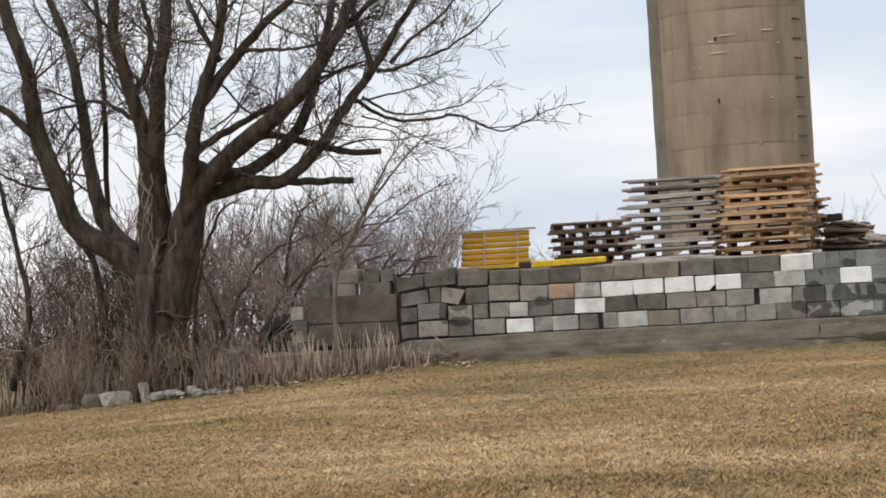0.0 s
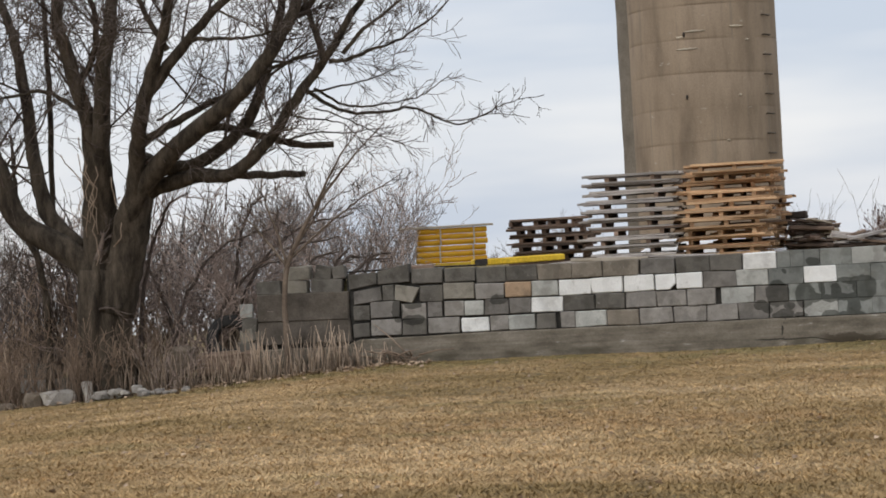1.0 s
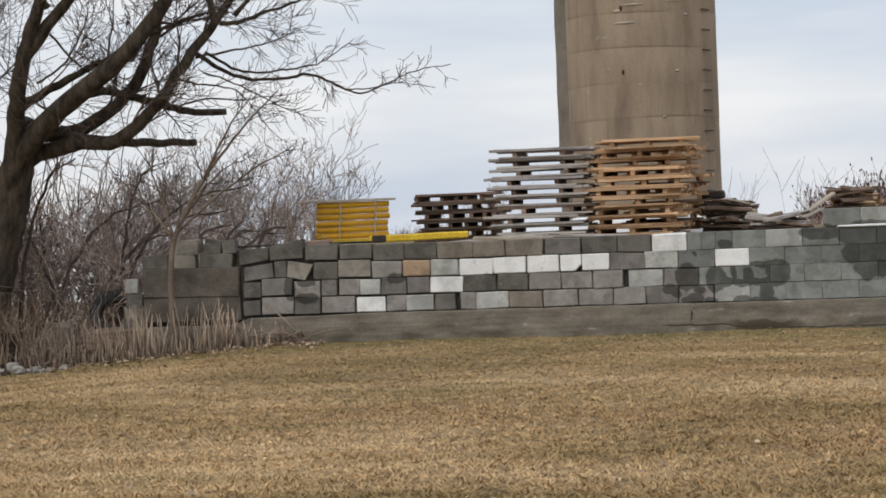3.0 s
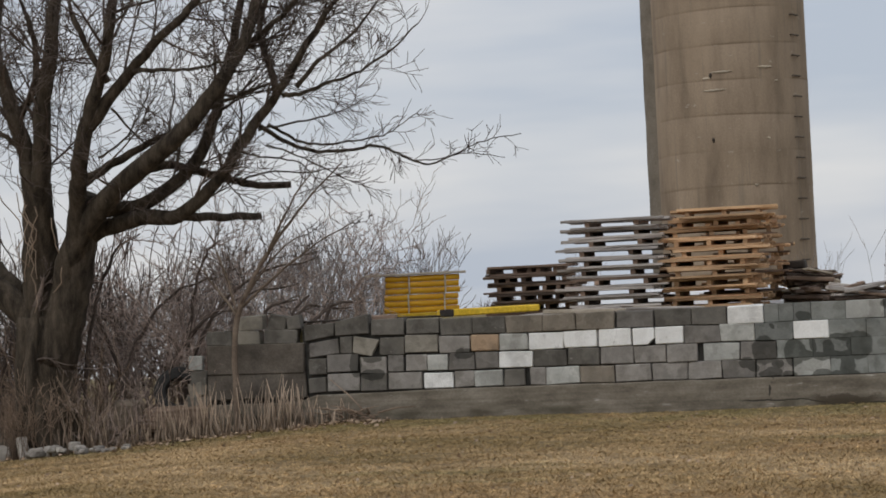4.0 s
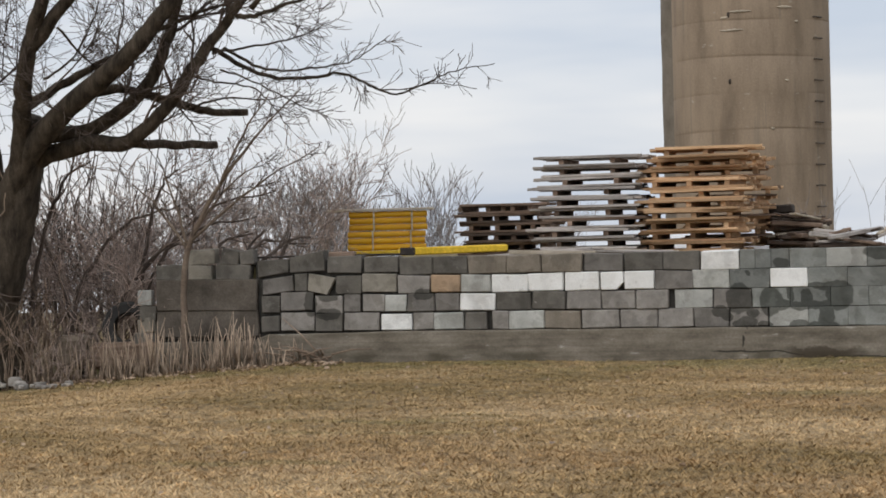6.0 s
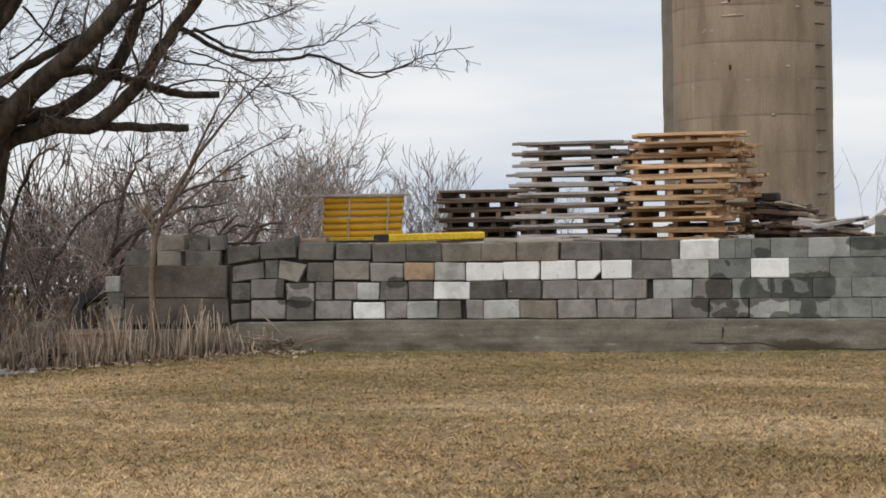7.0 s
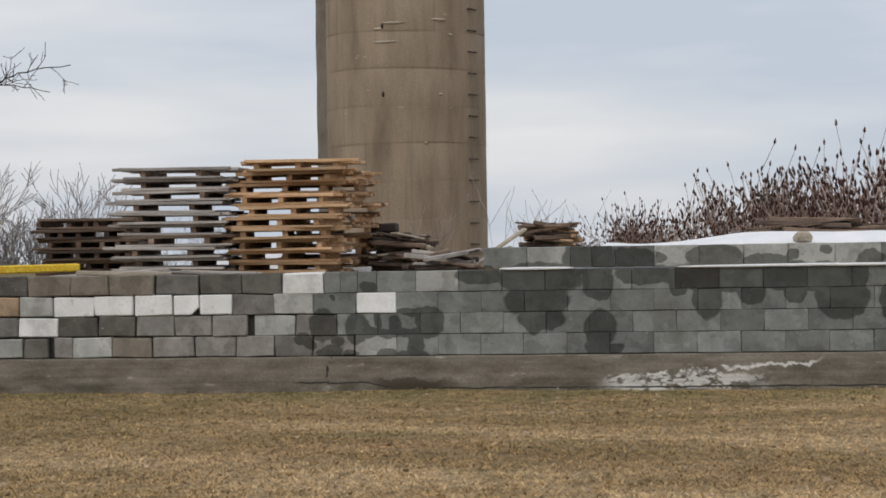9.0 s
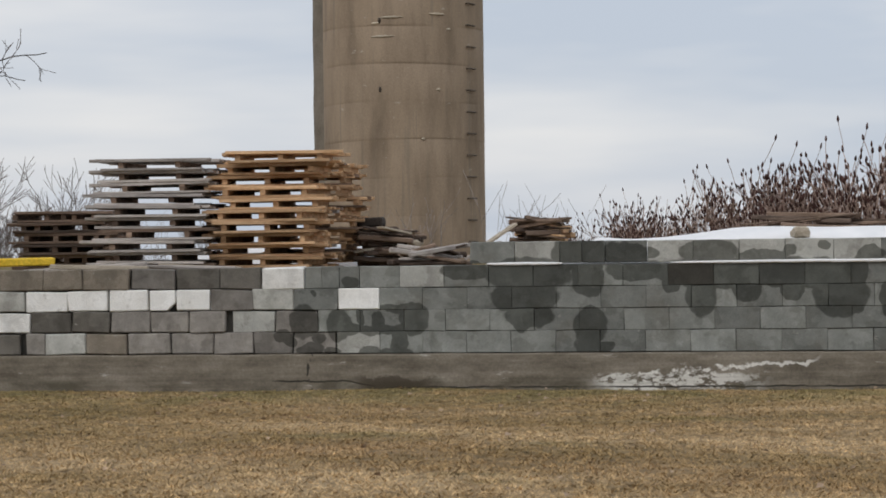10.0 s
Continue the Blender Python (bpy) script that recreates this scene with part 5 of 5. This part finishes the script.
def shrub(name, label, category, group, mat, stems, tall, lean, kids, seed, rad=0.014, least=0.0035, wild=0.1, tips=None, height_mix=0.35):
    r = random.Random(seed)
    ob = tagged(new(name), label, category, group)
    cones = []
    for _ in range(stems):
        lines = []
        p = Vector((r.gauss(0, 0.22), r.gauss(0, 0.22), -0.1))
        d = turned(Vector((0, 0, 1)), abs(r.gauss(0, lean)), r)
        sprout(lines, r, p, d, tall * r.uniform(1 - height_mix, 1.05), rad * r.uniform(0.7, 1.2), len(kids), kids, 0.18, wild, least, (0.3, 0.75))
        put("stem", tubes("stem", lines, mat, 4), ob)
        for pts, _ in lines:
            e = pts[-1]
            if tips and e.z > tall * 0.5 and r.random() < tips:
                d = ((pts[-1] - pts[-2]).normalized() + Vector((0, 0, 1.0))).normalized()
                ln = r.uniform(0.09, 0.16)
                cones.append(Matrix.LocRotScale(e, d.to_track_quat("Z", "Y"), (1.25, 1.25, ln / 0.1)))
    for m in cones:
        put("seed_head", CONE, ob, m)
    return ob


def strew(protos, places, seed, scale=(0.85, 1.15), sink=0.0):
    r = random.Random(seed)
    used = set()
    for x, y, k in places:
        p = protos[r.randrange(len(protos))]
        s = k * r.uniform(*scale)
        m = pose(x, y, ground_height(x, y) - sink, 0, 0, r.uniform(0, 360))
        if p.name in used:
            ob = copy_thing(p, m)
        else:
            used.add(p.name)
            p.matrix_basis = m
            ob = p
        ob.scale = (s, s, s)


R = random.Random(77)
THICKET = [shrub("shrub", "tangled bare brown shrub in the thicket", "shrub", "thicket shrubs", BRUSH, 6, 2.1, 0.36, (2, 3, 3), 100 + i, 0.022, 0.0048, 0.26) for i in range(4)]
places = [(R.uniform(-11.5, -6.3), R.uniform(0.5, 4.5), R.uniform(0.75, 1.1)) for _ in range(15)]
places += [(R.uniform(-7.6, -4.9), R.uniform(1.2, 4.5), R.uniform(0.45, 0.7)) for _ in range(8)]
places += [(R.uniform(-8.2, -6.2), R.uniform(2.2, 5.0), R.uniform(0.65, 0.9)) for _ in range(4)]
places = [(x, y + (0.9 if -7.2 < x < -6.0 and y < 1.2 else 0.0), k) for x, y, k in places]
strew(THICKET, places, 1)
FAR = [shrub("young_tree", "slim bare young tree in a distant row", "tree", "distant bare trees", FAR_TWIG, 4, 3.2, 0.1, (3, 4, 4), 200 + i, 0.024, 0.0085, 0.09, None, 0.25) for i in range(4)]
places = [(-28 + 15.0 * (i + R.random()) / 32, R.uniform(36, 40), R.uniform(0.84, 1.08)) for i in range(32)]
places += [(R.uniform(-7.3, -5.5), R.uniform(19, 21), 0.33) for _ in range(6)]
strew(FAR, places, 2, (0.92, 1.06))
SUMAC = [shrub("sumac", "bare sumac shrub with dark upright seed heads", "shrub", "sumac thicket", SUMAC_STEM, 6, 1.9, 0.2, (2, 3), 300 + i, 0.017, 0.0075, 0.13, 0.75, 0.3) for i in range(5)]
places = []
for i in range(84):
    x = R.uniform(1.6, 10.6)
    places.append((x, R.uniform(18.5, 22.0), 0.42 + 0.6 * step(0.0, 9.5, x)))
strew(SUMAC, places, 3, (0.84, 0.98))
WHIP = [shrub("whip_shrub", "thin upright whips of bare brush", "shrub", "whip shrubs", FAR_TWIG, 7, 1.2, 0.25, (2,), 400 + i, 0.006, 0.0035, 0.07) for i in range(2)]
strew(WHIP, [(0.6, 6.0, 0.6), (0.95, 6.5, 0.66), (1.75, 8.0, 0.75), (2.0, 8.5, 0.7), (2.4, 9.0, 0.6), (-3.0, 8.0, 0.7), (0.2, 5.5, 0.5)], 4)
UNDER = [shrub("undergrowth", "upright brown stems crowding the tree foot", "undergrowth", "undergrowth", UNDER_BROWN, 9, 1.25, 0.2, (2, 3), 500 + i, 0.014, 0.004, 0.18) for i in range(3)]
places = [(R.uniform(-11, -7.5), R.uniform(-0.5, 0.6), R.uniform(0.55, 1.1)) for _ in range(17)]
# the dark twig colour also stands in for shade deep in this brush
DENSE = [shrub("undergrowth", "dense brown brush behind the tree, its dark tone standing for inner shade", "undergrowth", "undergrowth", TWIG, 8, 1.25, 0.22, (2, 3), 520 + i, 0.014, 0.004, 0.16) for i in range(2)]
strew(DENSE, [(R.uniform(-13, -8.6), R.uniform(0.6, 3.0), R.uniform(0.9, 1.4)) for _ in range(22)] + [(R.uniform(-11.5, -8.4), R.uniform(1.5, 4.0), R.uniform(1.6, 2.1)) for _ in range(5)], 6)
places += [(R.uniform(-9.4, -7.6), R.uniform(-0.95, -0.65), R.uniform(0.35, 0.75)) for _ in range(9)]
strew(UNDER, places, 5)
LIGHT_UNDER = [shrub("undergrowth", "pale brown arching brush at the wall end", "undergrowth", "undergrowth", BRUSH, 7, 1.2, 0.42, (2, 3), 540 + i, 0.016, 0.0045, 0.24) for i in range(2)]
strew(LIGHT_UNDER, [(-7.7, 0.1, 0.7), (-7.35, -0.05, 0.75), (-7.05, 0.0, 0.6), (-7.5, -0.25, 0.55), (-6.8, 0.75, 0.8), (-7.2, -0.2, 0.45), (-6.5, 0.9, 0.7)], 7)


def arching_branch(points, r0, seed):
    """A long bowed limb of the thicket with side twigs."""
    r = random.Random(seed)
    o = Vector(points[0])
    ob = tagged(new("arching_branch"), "long bowed bare branch leaning through the thicket", "branch", "arching branches")
    ob.location = o
    line = curve_through([Vector(q) - o for q in points], 6, 0.02, r)
    n = len(line)
    twigs = []
    for _ in range(11):
        i = r.randrange(n // 4, n - 1)
        sprout(twigs, r, line[i], turned((line[i + 1] - line[i]).normalized(), r.uniform(0.4, 1.0), r), r.uniform(0.3, 0.8), 0.009, 2, (3, 4), 0.14, 0.16, 0.0035)
    put("limb", tubes("limb", [(line, [r0 * (1 - 0.75 * i / (n - 1)) for i in range(n)])], TWIG, 6), ob)
    put("crown", tubes("crown", twigs, BRUSH, 3), ob)


for k, (x, y, dx, top) in enumerate(((-7.6, 0.5, 1.5, 1.75), (-7.3, 0.9, 2.0, 1.6), (-7.1, 0.6, 1.2, 1.35), (-7.9, 0.3, 0.8, 2.3), (-7.0, 1.0, 1.9, 1.9), (-7.4, 0.7, -1.2, 1.8), (-6.9, 1.2, 0.5, 2.2))):
    z = ground_height(x, y) - 0.05
    arching_branch([(x, y, z), (x + dx * 0.2, y, z + (top - z) * 0.55), (x + dx * 0.55, y + 0.1, z + (top - z) * 0.9), (x + dx, y + 0.15, top)], 0.034, 700 + k)


def dry_stalks():
    r = random.Random(14)
    lines = []
    for _ in range(1000):
        x = r.choice((r.uniform(-11.5, -4.3), r.uniform(-8.0, -4.6)))
        thick = 0.5 + noise.noise((x * 2.3, 1.7, 0.0))
        if r.random() > 0.35 + thick:
            continue
        y = -0.1 - abs(r.gauss(0, 0.24))
        z = lawn_height(x, y) - 0.02
        h = (0.10 + (0.40 + 0.3 * thick) * r.random() ** 1.9) * (0.45 + 0.55 * step(-4.2, -5.6, x)) * (1.25 if x < -9.3 else 1.0)
        a, b = r.gauss(0, 0.13) * h, r.gauss(0, 0.16) * h
        w = r.uniform(0.005, 0.012)
        lines.append(([(x, y, z), (x + a * 0.4, y + b * 0.4, z + h * 0.55), (x + a, y + b, z + h)], [w, w * 0.9, w * 0.4]))
    tagged(new("dry_stalks", tubes("dry_stalks", lines, STALK, 3)), "pale dry broken stalks along the lawn edge", "dry stalks", kind="stuff")


dry_stalks()


def brush_heap():
    """Small heap of dead sticks against the wall foot."""
    r = random.Random(17)
    h = tagged(new("brush_heap"), "small heap of dead sticks against the wall foot", "brush heap")
    h.location = (-4.25, -0.22, lawn_height(-4.25, -0.22))
    for k in range(26):
        a, ln = r.uniform(0, 6.28), r.uniform(0.15, 0.5)
        p = Vector((r.gauss(0, 0.16), r.gauss(0, 0.06), r.uniform(0.015, 0.12)))
        e = p + Vector((math.cos(a) * ln, math.sin(a) * 0.12, r.uniform(-0.02, 0.1) if k else 0.42))
        put("stick", tubes("stick", [([p, p.lerp(e, 0.5) + Vector((0, 0, 0.02)), e], [0.011, 0.009, 0.004])], UNDER_BROWN if k % 5 else STALK, 5), h)


brush_heap()
